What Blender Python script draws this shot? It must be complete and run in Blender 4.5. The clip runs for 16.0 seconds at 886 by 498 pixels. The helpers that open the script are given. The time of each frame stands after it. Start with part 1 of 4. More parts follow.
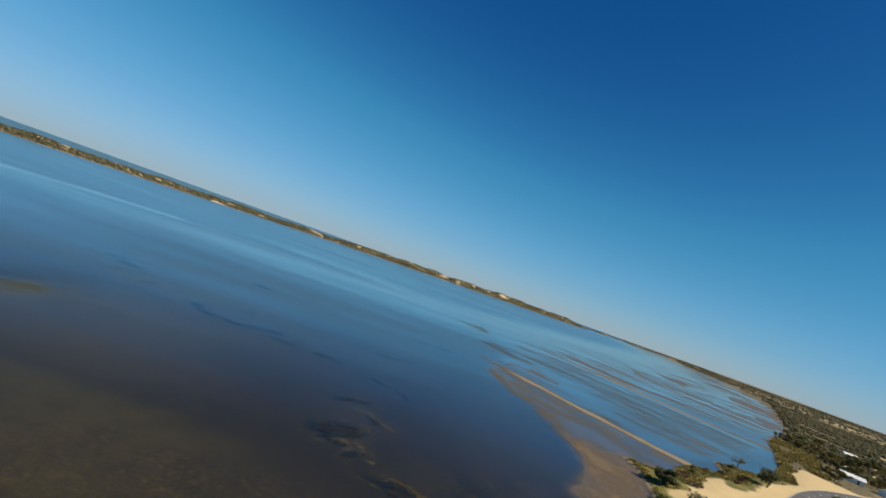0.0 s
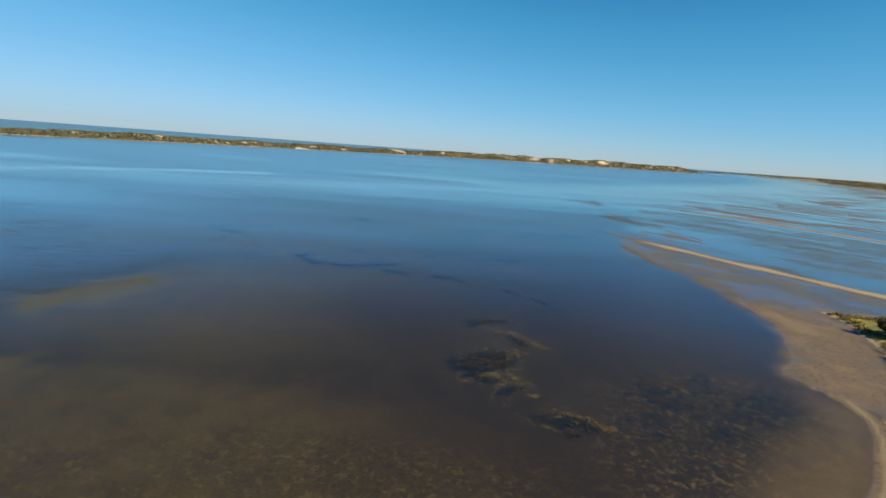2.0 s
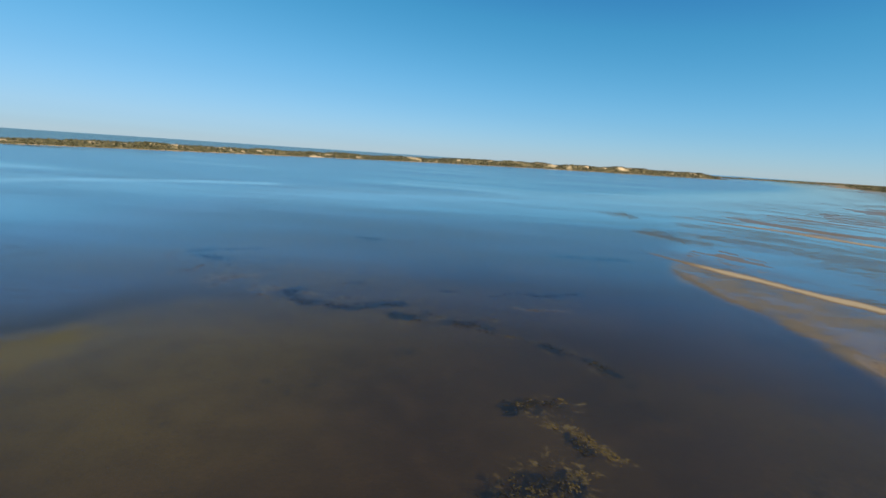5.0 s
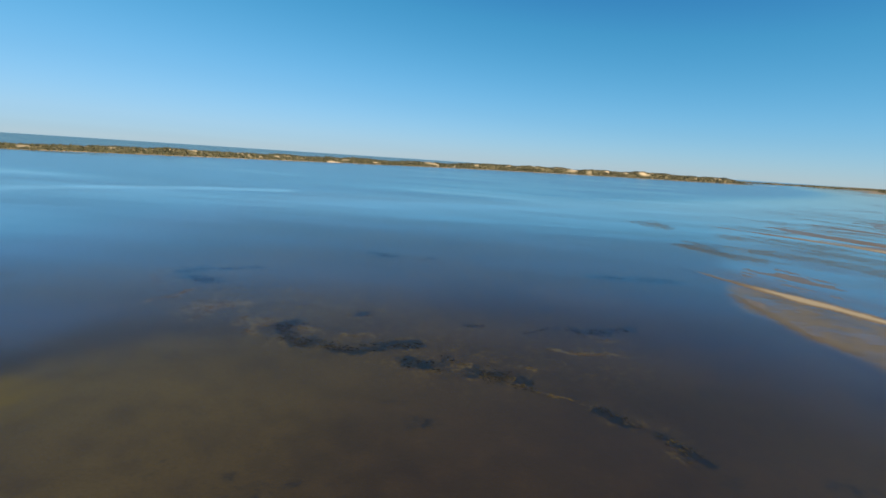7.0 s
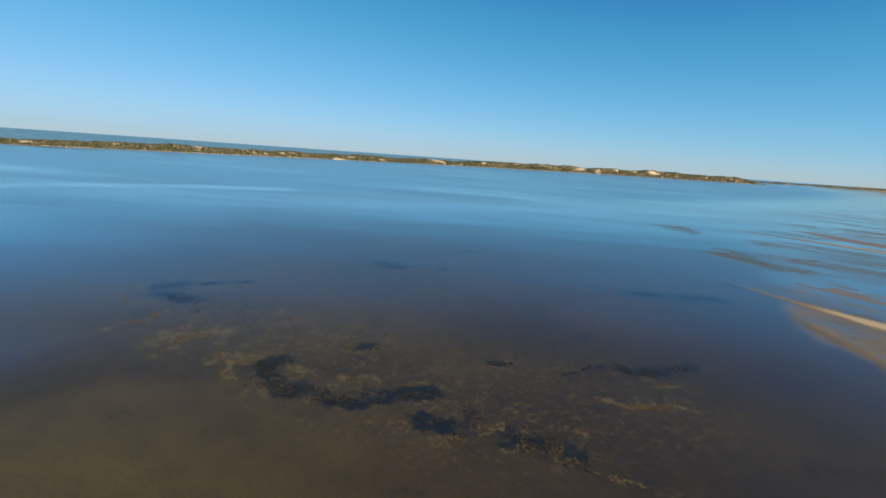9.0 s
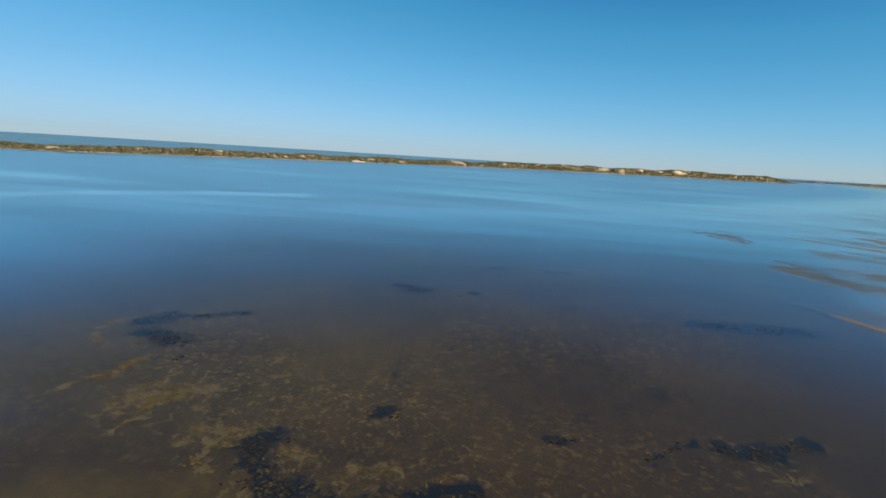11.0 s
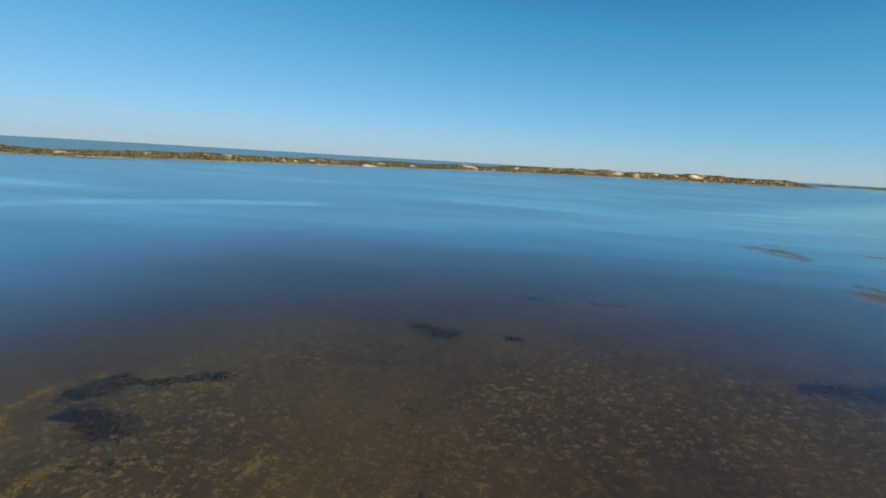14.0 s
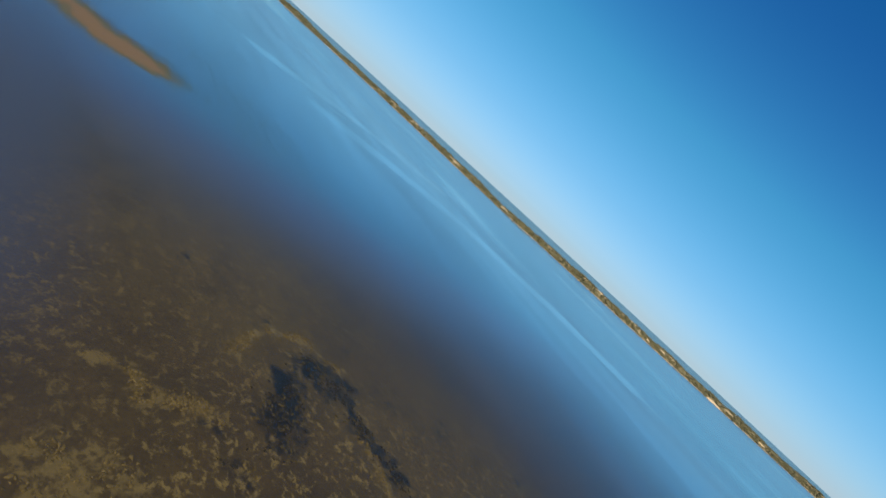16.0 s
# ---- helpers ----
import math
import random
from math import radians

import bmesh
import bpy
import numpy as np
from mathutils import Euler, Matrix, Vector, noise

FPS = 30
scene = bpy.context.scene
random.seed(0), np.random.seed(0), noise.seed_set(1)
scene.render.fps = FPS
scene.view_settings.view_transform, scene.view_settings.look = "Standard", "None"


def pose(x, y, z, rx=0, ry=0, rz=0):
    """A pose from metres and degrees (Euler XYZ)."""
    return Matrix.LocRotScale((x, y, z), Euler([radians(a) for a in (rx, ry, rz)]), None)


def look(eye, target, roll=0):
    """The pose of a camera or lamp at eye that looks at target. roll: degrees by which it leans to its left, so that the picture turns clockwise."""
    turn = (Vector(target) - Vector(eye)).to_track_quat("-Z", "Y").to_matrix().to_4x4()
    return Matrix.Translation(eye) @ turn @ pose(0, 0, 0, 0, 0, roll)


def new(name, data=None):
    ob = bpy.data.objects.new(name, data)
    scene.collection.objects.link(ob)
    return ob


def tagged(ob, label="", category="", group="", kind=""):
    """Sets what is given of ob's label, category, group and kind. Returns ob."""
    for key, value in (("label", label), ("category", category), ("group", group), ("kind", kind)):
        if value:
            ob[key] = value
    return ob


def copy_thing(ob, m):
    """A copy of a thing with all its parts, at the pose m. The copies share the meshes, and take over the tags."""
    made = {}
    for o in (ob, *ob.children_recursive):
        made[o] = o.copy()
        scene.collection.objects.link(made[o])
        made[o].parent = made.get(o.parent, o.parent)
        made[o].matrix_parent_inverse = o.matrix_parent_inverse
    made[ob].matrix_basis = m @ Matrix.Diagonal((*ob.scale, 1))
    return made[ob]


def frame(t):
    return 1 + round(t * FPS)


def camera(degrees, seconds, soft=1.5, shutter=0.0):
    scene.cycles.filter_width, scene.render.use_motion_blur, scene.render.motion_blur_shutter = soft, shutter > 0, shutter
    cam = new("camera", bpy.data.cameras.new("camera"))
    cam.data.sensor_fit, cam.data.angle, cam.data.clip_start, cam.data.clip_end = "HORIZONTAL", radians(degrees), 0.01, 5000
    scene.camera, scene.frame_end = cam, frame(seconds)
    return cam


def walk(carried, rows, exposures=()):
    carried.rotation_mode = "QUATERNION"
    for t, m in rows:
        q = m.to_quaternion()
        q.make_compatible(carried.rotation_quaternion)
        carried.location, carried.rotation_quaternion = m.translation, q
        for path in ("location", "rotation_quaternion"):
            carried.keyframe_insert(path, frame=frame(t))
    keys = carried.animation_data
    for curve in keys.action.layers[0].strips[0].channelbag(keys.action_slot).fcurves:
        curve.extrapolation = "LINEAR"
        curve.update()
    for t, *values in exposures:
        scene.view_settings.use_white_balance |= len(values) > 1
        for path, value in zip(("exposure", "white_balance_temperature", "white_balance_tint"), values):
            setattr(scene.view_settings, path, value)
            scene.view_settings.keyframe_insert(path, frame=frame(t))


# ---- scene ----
cam = camera(85.9, 16.0, 1.7)

PATH = [
    (0, (1.070, -13.359, 31.343), (2.588, -3.485, 31.786), 19.78),
    (0.1, (0.783, -12.252, 31.301), (1.795, -2.303, 31.240), 16.54),
    (0.2, (0.593, -11.207, 31.258), (1.245, -1.240, 30.759), 13.80),
    (0.3, (0.474, -10.244, 31.203), (0.814, -0.286, 30.357), 11.29),
    (0.5, (0.332, -8.481, 31.036), (0.193, 1.434, 29.746), 7.09),
    (1, (-0.098, -4.355, 30.417), (-0.217, 5.500, 28.724), 4.12),
    (1.5, (0.000, 0.000, 29.997), (-0.000, 9.805, 28.031), 4.31),
    (2, (-0.017, 4.449, 30.187), (0.006, 14.232, 28.115), 4.16),
    (2.5, (-0.103, 8.421, 30.748), (-0.097, 18.204, 28.675), 4.09),
    (3, (-0.267, 12.679, 30.960), (-0.324, 22.475, 28.949), 4.02),
    (3.5, (-0.319, 17.038, 30.790), (-0.472, 26.845, 28.841), 3.92),
    (4, (-0.641, 21.161, 30.655), (-0.874, 30.965, 28.697), 3.79),
    (6.5, (-3.203, 43.896, 31.247), (-3.742, 53.697, 29.339), 3.78),
    (7, (-3.821, 48.315, 31.247), (-4.495, 58.113, 29.366), 3.69),
    (7.5, (-4.800, 52.465, 31.325), (-5.485, 62.259, 29.427), 3.84),
    (8, (-5.690, 56.576, 31.333), (-6.354, 66.363, 29.392), 3.85),
    (8.5, (-6.603, 60.686, 31.440), (-7.268, 70.474, 29.498), 3.95),
    (9, (-7.606, 65.173, 31.473), (-8.391, 74.952, 29.534), 3.96),
    (9.5, (-8.417, 69.438, 31.737), (-9.456, 79.192, 29.790), 3.56),
    (12, (-14.642, 91.293, 33.163), (-15.850, 101.029, 31.226), 3.44),
    (12.5, (-15.835, 95.057, 33.400), (-17.030, 104.808, 31.531), 3.61),
    (13, (-17.196, 99.005, 33.646), (-18.382, 108.755, 31.767), 3.72),
    (13.5, (-18.341, 102.730, 33.655), (-19.651, 112.471, 31.813), 3.57),
    (14, (-19.509, 106.477, 33.536), (-20.907, 116.198, 31.652), 3.36),
    (14.5, (-20.966, 110.702, 33.318), (-22.508, 120.398, 31.416), 6.93),
    (14.6, (-21.411, 111.341, 33.315), (-22.822, 121.056, 31.412), 12.13),
    (14.7, (-21.850, 111.962, 33.335), (-23.037, 121.707, 31.431), 18.87),
    (14.8, (-22.275, 112.685, 33.371), (-23.294, 122.460, 31.521), 25.82),
    (14.9, (-22.674, 113.503, 33.397), (-23.619, 123.305, 31.656), 32.26),
    (15, (-23.118, 114.424, 33.396), (-24.290, 124.218, 31.747), 36.87),
    (15.2, (-24.253, 116.587, 33.232), (-26.543, 126.189, 31.637), 42.36),
    (15.3, (-24.905, 117.697, 33.136), (-27.905, 127.106, 31.564), 43.75),
    (15.5, (-26.444, 119.743, 32.895), (-30.798, 128.594, 31.253), 45.94),
    (15.7, (-28.520, 121.599, 32.606), (-34.323, 129.568, 30.926), 46.75),
    (16, (-32.037, 123.398, 31.906), (-39.511, 129.812, 30.176), 42.56),
]
walk(cam, [(t, look(eye, target, roll)) for t, eye, target, roll in PATH],
     [(0, 0.25, 6300, 10), (0.3, 0.35, 6500, 10), (0.7, 0.46, 6500, 10), (1.1, 0.52, 6500, 10), (1.5, 0.62, 6500, 10), (9.5, 0.64, 6500, 10), (12.0, 0.56, 6500, 10), (12.5, 0.86, 6500, 10), (13.0, 0.72, 6500, 10), (13.5, 0.60, 6500, 10), (14.5, 0.57, 6500, 10), (15.5, 0.67, 6400, 10), (16, 0.67, 6400, 10)])

# ---- daylight ----
SUN_AZ, SUN_EL = radians(130), radians(40)
world = bpy.data.worlds.new("daylight")
world.use_nodes = True
scene.world = world
wt = world.node_tree
sky = wt.nodes.new("ShaderNodeTexSky")
sky.sky_type = "NISHITA"
sky.sun_disc = False
sky.sun_elevation = SUN_EL
sky.sun_rotation = SUN_AZ
sky.altitude = 6000
sky.air_density = 1.5
sky.dust_density = 0.0
sky.ozone_density = 10.0
soften = wt.nodes.new("ShaderNodeGamma")
soften.inputs["Gamma"].default_value = 0.73
hsv = wt.nodes.new("ShaderNodeHueSaturation")
hsv.inputs["Saturation"].default_value = 1.12
hsv.inputs["Hue"].default_value = 0.487
# the pale band low in the sky is held back and the upper sky deepened, by the sky's own brightness
light_of = wt.nodes.new("ShaderNodeRGBToBW")
tone = wt.nodes.new("ShaderNodeValToRGB")
tone.color_ramp.interpolation = "B_SPLINE"
for k, (at, v) in enumerate(((0.10, 0.74), (0.20, 0.85), (0.29, 1.0), (0.50, 0.88), (0.86, 0.57))):
    e = tone.color_ramp.elements[k] if k < 2 else tone.color_ramp.elements.new(at)
    e.position, e.color = at, (v, v, v, 1)
fifth = wt.nodes.new("ShaderNodeMath")
fifth.operation = "MULTIPLY"
fifth.inputs[1].default_value = 0.2
wt.links.new(soften.outputs[0], light_of.inputs[0])
wt.links.new(light_of.outputs[0], fifth.inputs[0])
wt.links.new(fifth.outputs[0], tone.inputs[0])
wt.links.new(tone.outputs[0], hsv.inputs["Value"])
rich = wt.nodes.new("ShaderNodeMapRange")
for key, v in (("From Min", 0.15), ("From Max", 0.75), ("To Min", 1.33), ("To Max", 0.88)):
    rich.inputs[key].default_value = v
wt.links.new(fifth.outputs[0], rich.inputs["Value"])
wt.links.new(rich.outputs[0], hsv.inputs["Saturation"])
shift = wt.nodes.new("ShaderNodeMapRange")
for key, v in (("From Min", 0.19), ("From Max", 0.29), ("To Min", 0.503), ("To Max", 0.477)):
    shift.inputs[key].default_value = v
wt.links.new(fifth.outputs[0], shift.inputs["Value"])
wt.links.new(shift.outputs[0], hsv.inputs["Hue"])
wt.links.new(sky.outputs[0], soften.inputs["Color"])
wt.links.new(soften.outputs[0], hsv.inputs["Color"])
cool = wt.nodes.new("ShaderNodeMix")
cool.data_type, cool.blend_type = "RGBA", "MULTIPLY"
cool.inputs[7].default_value = (0.89, 0.955, 1.06, 1)
low = wt.nodes.new("ShaderNodeMapRange")
low.inputs["From Min"].default_value, low.inputs["From Max"].default_value = 0.35, 0.8
wt.links.new(fifth.outputs[0], low.inputs["Value"])
wt.links.new(low.outputs[0], cool.inputs[0])
wt.links.new(hsv.outputs[0], cool.inputs[6])
wt.links.new(cool.outputs[2], wt.nodes["Background"].inputs[0])
wt.nodes["Background"].inputs[1].default_value = 0.137

sun_data = bpy.data.lights.new("sun", "SUN")
sun_data.energy, sun_data.angle, sun_data.color = 5.0, radians(0.5), (1.0, 0.85, 0.61)
sun = new("sun", sun_data)
sun.matrix_world = look((math.sin(SUN_AZ) * math.cos(SUN_EL) * 100, math.cos(SUN_AZ) * math.cos(SUN_EL) * 100, math.sin(SUN_EL) * 100), (0, 0, 0))

# ---- arithmetic on the plan ----


def lattice(ix, iy, seed):
    h = (ix.astype(np.int64) * 374761393 + iy.astype(np.int64) * 668265263 + seed * 1442695041) & 0x7FFFFFFF
    h = ((h ^ (h >> 13)) * 1274126177) & 0x7FFFFFFF
    return ((h ^ (h >> 16)) & 0xFFFF) / 65535.0


def vnoise(x, y, seed=0):
    """Smooth noise of 0 to 1 over a lattice of one metre."""
    x, y = np.asarray(x, float), np.asarray(y, float)
    ix, iy = np.floor(x), np.floor(y)
    fx, fy = x - ix, y - iy
    fx, fy = fx * fx * (3 - 2 * fx), fy * fy * (3 - 2 * fy)
    a, b = lattice(ix, iy, seed), lattice(ix + 1, iy, seed)
    c, d = lattice(ix, iy + 1, seed), lattice(ix + 1, iy + 1, seed)
    return (a * (1 - fx) + b * fx) * (1 - fy) + (c * (1 - fx) + d * fx) * fy


def fbm(x, y, size, seed=0, octaves=4):
    total, amp, norm = 0.0, 1.0, 0.0
    for k in range(octaves):
        s = size / 2**k
        total, norm, amp = total + amp * vnoise(x / s + 17.3 * k, y / s - 9.1 * k, seed + k), norm + amp, amp * 0.5
    return total / norm


def ramp(v, a, b):
    t = np.clip((v - a) / (b - a), 0, 1)
    return t * t * (3 - 2 * t)


def line_dist(x, y, line):
    """Distance to a broken line, and how far along it (0 to 1) the nearest place lies."""
    best, along = np.full(np.shape(x), 1e9), np.zeros(np.shape(x))
    n = len(line) - 1
    for k in range(n):
        (ax, ay), (bx, by) = line[k], line[k + 1]
        dx, dy = bx - ax, by - ay
        t = np.clip(((x - ax) * dx + (y - ay) * dy) / (dx * dx + dy * dy), 0, 1)
        d = np.hypot(x - ax - t * dx, y - ay - t * dy)
        near = d < best
        best, along = np.where(near, d, best), np.where(near, (k + t) / n, along)
    return best, along


def inside(x, y, poly):
    hit = np.zeros(np.shape(x), bool)
    for (ax, ay), (bx, by) in zip(poly, poly[1:] + poly[:1]):
        if ay != by:
            hit ^= ((ay > y) != (by > y)) & (x < (bx - ax) * (y - ay) / (by - ay) + ax)
    return hit


def signed(x, y, poly):
    """Distance to the edge of an outline, above zero within it."""
    d, _ = line_dist(x, y, poly + poly[:1])
    return np.where(inside(x, y, poly), d, -d)


KNOWN = {}


def inland(x, y):
    """Distance within the mainland's outline, kept for grids asked for again."""
    if len(x) < 20000:
        return signed(x, y, MAINLAND)
    key = (len(x), float(x[7]), float(x[-1]), float(y[7]), float(y[-1]), float(x.sum()))
    if key not in KNOWN:
        KNOWN[key] = signed(x, y, MAINLAND)
    return KNOWN[key]


# The mainland's waterline, from behind the start round the cape and away along the far shore.
SHORE = [(-900, -60), (-200, -5), (-60, 12), (0, 21), (24, 31), (37, 36), (43, 40.5), (47, 44), (51, 49), (54, 54), (56.5, 58), (58.5, 60.6), (64, 62.5),
         (67, 65), (73, 69), (72, 73), (74.5, 78), (79, 84), (81, 89), (83.6, 95), (86.5, 103), (86.5, 107.5), (92, 105), (102, 107), (109, 115), (120, 123), (128, 122.5),
         (137, 128), (143, 138), (152, 139.5), (164, 141), (176, 146), (205, 172), (238, 207), (281, 252), (425, 370), (500, 446), (890, 842), (1230, 1310), (1500, 1900), (1900, 2500)]
MAINLAND = SHORE + [(2500, 3300), (3500, 4900), (4900, 4900), (4900, -4900), (-4900, -4900), (-4900, -700)]
# Wet mud between the open water, the cape and the near sand bar.
MUD = [(54, 72.5), (59.5, 79), (65, 87), (69, 97), (68, 108), (70, 117), (70.5, 128), (67.5, 140), (66, 152), (65, 163), (67, 180), (72, 192), (84, 172), (94, 156), (104, 143),
       (116, 123), (110, 112), (98, 104), (88, 104), (78, 84), (70, 68), (60, 60), (57.5, 66)]
BAR_A = [(64, 216), (74, 194.5), (81, 183), (88, 171), (95, 159), (104, 146), (113, 132), (120, 122)]
BAR_B = [(132, 366), (147, 348), (160, 332), (184, 304), (199, 277), (212, 251), (230, 228), (244, 217)]
RIDGE = [(52.5, 72), (55, 69.2), (57, 65), (56.4, 60), (53.6, 55.4), (50, 50.5), (46.5, 46.2), (42, 42.6), (36, 38.5)]
LOT = [(86, 86), (87.5, 89.5), (93, 91), (105, 100), (116, 110), (125, 115), (121, 107), (127, 107.5), (143, 119), (162, 132), (177, 138), (196, 157), (212, 170), (224, 178), (230, 168),
       (236, 156), (215, 140), (190, 128), (150, 96), (110, 62), (80, 38), (64, 40), (66, 52), (72, 62), (80, 72), (86, 80)]
ROAD = [(40, 24), (62, 41), (80, 55.5), (95, 67.5), (105, 75.5), (120, 87.5), (137.5, 101.5), (153, 112), (171, 125), (196, 139), (224, 149.5), (262, 160), (330, 176), (420, 190)]
# The lagoon's far side: the dune ridge between lagoon and sea.
DUNE = [(-2900, 60), (-2100, 200), (-1450, 430), (-1180, 640), (-780, 800), (-610, 1040), (-450, 1250), (-160, 1560), (20, 1720), (370, 1920), (710, 2060), (1140, 2150)]


def land_of(x, y):
    """Height of the ground."""
    x, y = np.asarray(x, float), np.asarray(y, float)
    wob = 3.0 * (fbm(x, y, 9, 3) - 0.5) + 1.6 * (fbm(x, y, 2.6, 5, 2) - 0.5)
    far = ramp(np.hypot(x - 80, y - 80), 120, 400)
    d = inland(x, y) + wob * (1 + 4 * far)
    z = -0.10 - 0.40 * ramp(-d, 0, 60) - 0.5 * ramp(-d, 150, 500) + 0.12 * (fbm(x, y, 22, 8) - 0.5)
    mud = signed(x, y, MUD) + 3.5 * (fbm(x, y, 9, 12) - 0.5)
    level = 0.014 - 0.055 * ramp(y, 104, 118) + 0.12 * (fbm(x * 0.8 + y * 0.55, y * 0.8 - x * 0.55, 7, 14) - 0.5) * ramp(y, 105, 135) + 0.05 * (fbm(x, y, 4, 15, 3) - 0.5) + 0.02 * ramp(mud, 0, 8)
    level = level + 0.02 * ramp(y, 104, 92) + 0.055 * mud_lip(x, y) - 0.02 * ramp(y, 100, 116)
    z = z + (np.maximum(level, z) - z) * ramp(mud, -6, 2)
    # streaky flats along the mainland
    u, v = x * 0.56 - y * 0.83, x * 0.83 + y * 0.56
    flat = outer_flats(x, y)
    streak = 0.62 * fbm(u / 6, v, 13, 21, 6) + 0.38 * fbm(u / 5, v, 4, 27, 4) + 0.35 * (fbm(x, y, 60, 29, 3) - 0.5) - 0.02 + 0.015 * ramp(d, -140, -40)
    z = z + (0.22 * (streak - 0.485) - z) * flat
    near_flat = between_bars(x, y)
    z = z + (0.20 * (0.7 * fbm(u / 5, v, 8, 41, 5) + 0.3 * fbm(u / 2, v, 2.4, 43, 3) - 0.645) - z) * near_flat * (1 - flat)
    for bar, half, top, seed in ((BAR_A, 3.0, 0.16, 44), (BAR_B, 3.4, 0.16, 47), (RIDGE, 0.70, 0.105, 51)):
        b, s = line_dist(x, y, bar)
        b = b + (4.0 if half > 1 else 0.5) * (fbm(x, y, 7, seed) - 0.5)
        w = half * (0.25 + 0.75 * ramp(s, 0.0, 0.35))
        if half < 1:
            w = w * (1 + 0.9 * ramp(s, 0.35, 0.75))
        crest = top * (1 if half < 1 else 0.32 + 0.68 * (ramp(s, 0.12, 0.34) if half < 3.2 else ramp(s, 0.15, 0.55)))
        z = np.maximum(z, -0.35 + (crest + 0.35) * ramp(b, 3.2 * w, 0.2 * w) * ramp(s, -0.12, 0.12))
    up = 0.05 + 0.5 * ramp(d, 0, 2.5) + 0.8 * ramp(d, 2, 12) + 0.35 * (fbm(x, y, 12, 61) - 0.5) * ramp(d, 3, 14) * (1 - paved(x, y))
    up = up + 7 * ramp(d, 150, 2600) * (0.55 + 0.75 * fbm(x, y, 700, 66, 3))
    return np.where(d > 0, np.maximum(up, z), z)


def mud_lip(x, y):
    """The slightly higher outer edge of the mud flat, widening towards the cape."""
    b, _ = line_dist(x, y, [(69, 97), (68, 108), (70, 117), (70.5, 128), (67.5, 140), (66, 152), (65, 163), (67, 180)])
    return ramp(b + 5 * (fbm(x, y, 5, 413, 4) - 0.5), 5.5 + 4 * ramp(y, 125, 105), 1.5 + 3 * ramp(y, 125, 105)) * ramp(y + 3 * (fbm(x, y, 6, 417, 2) - 0.5), 89, 97)


def outer_flats(x, y):
    """The streaky flats along the mainland, beyond the second bar."""
    d = inland(x, y)
    return ramp(d, -330, -120) * ramp(d, 4, -6) * ramp(y, 150, 300) * ramp(x, 105, 190)


def between_bars(x, y):
    return ramp(signed(x, y, [(72, 196), (118, 126), (146, 142), (238, 214), (140, 350), (95, 240)]), -8, 6)


def paved(x, y):
    b, _ = line_dist(x, y, ROAD)
    return np.maximum(ramp(b, 16, 8), ramp(signed(x, y, LOT), -3, 2))


def stroke(x, y, line, half, seed, rough=1.0):
    """A soft patch along a broken line, with an uneven outline."""
    wx = x + rough * 2.4 * (fbm(x, y, 3.5, seed, 3) - 0.5)
    wy = y + rough * 2.4 * (fbm(x, y, 3.5, seed + 5, 3) - 0.5)
    b, _ = line_dist(wx, wy, line)
    return ramp(b, half * 1.35, half * 0.35)


# Beds of weed on the lagoon floor, each with its dark strokes and its pale ones: a broken line and half its width.
CROOKED = ([([(6.3, 85.9), (9.6, 87.8), (12.7, 87.9)], 0.8), ([(12.6, 80.2), (14.3, 79.2), (14.5, 77.2)], 0.6), ([(4.4, 69), (7, 70.6), (8.8, 71.4), (11.1, 72.5)], 1.5), ([(10.2, 69), (8.3, 69.8)], 0.8),
            ([(5.8, 65.2), (7.9, 64.7)], 0.7), ([(9.4, 60.7), (11.9, 63.1)], 0.5)],
           [([(7.6, 87.5), (9, 85.9), (10.4, 85.3)], 0.45), ([(13.5, 89), (15.9, 88.5)], 0.6), ([(10.2, 83.2), (12.3, 82.8), (14.3, 81.6), (15.5, 78.9), (18, 76.6)], 0.75), ([(10.6, 71.6), (12.2, 72.1)], 0.75),
            ([(12.6, 73.9), (14.7, 73.7)], 0.7), ([(6.5, 66), (8.3, 67.2), (9.9, 67.2), (11.4, 66), (12.5, 64.6)], 0.9)])
SHORT = ([([(13.3, 56), (16.1, 55.1), (18.3, 54.2)], 0.8), ([(15.6, 53.4), (16.1, 52.6)], 0.5)],
         [([(15.5, 57.3), (17.9, 56.3), (19.5, 55.5), (21, 53.7)], 0.6), ([(12.6, 60.5), (14.8, 60.9)], 0.3)])
CRESCENT = ([([(-35.4, 129.2), (-37.5, 126.6), (-33.2, 121.6), (-28.2, 120.7), (-23.5, 120.6), (-19.3, 122.1)], 1.25), ([(-18, 123), (-15.9, 123.5), (-12.3, 124.9)], 0.8)],
            [([(-33.8, 127.6), (-31.4, 127.2)], 1.3), ([(-26, 126), (-20.9, 126.6)], 0.9), ([(-16.8, 126), (-13.8, 127.6), (-12, 126.6)], 0.5)])
CHUNK = ([([(-13.2, 116.8), (-10, 118)], 1.1), ([(-7.9, 115.9), (-7.2, 115.8)], 0.6), ([(-7, 120.7), (-6, 118.8)], 0.4)],
         [([(-10.2, 114.8), (-7.9, 114.8)], 0.4), ([(-5.2, 118), (-2.8, 118.5)], 0.5)])
TRAIL = ([([(-1.4, 115.8), (1.3, 115), (4.4, 114.5)], 1.4), ([(5, 112.7), (6.6, 111.8)], 0.45), ([(14.4, 108.5), (16.1, 107.3), (18.2, 104.4)], 0.5), ([(20.6, 102.6), (22, 100.8), (22.8, 99)], 0.8)],
         [([(-1.7, 114.6), (-0.5, 115.2)], 0.5), ([(4.7, 119.5), (6.8, 119.3)], 0.6), ([(6.9, 111.3), (9.7, 110.4), (12, 109.8), (13.3, 108.6)], 0.4)])
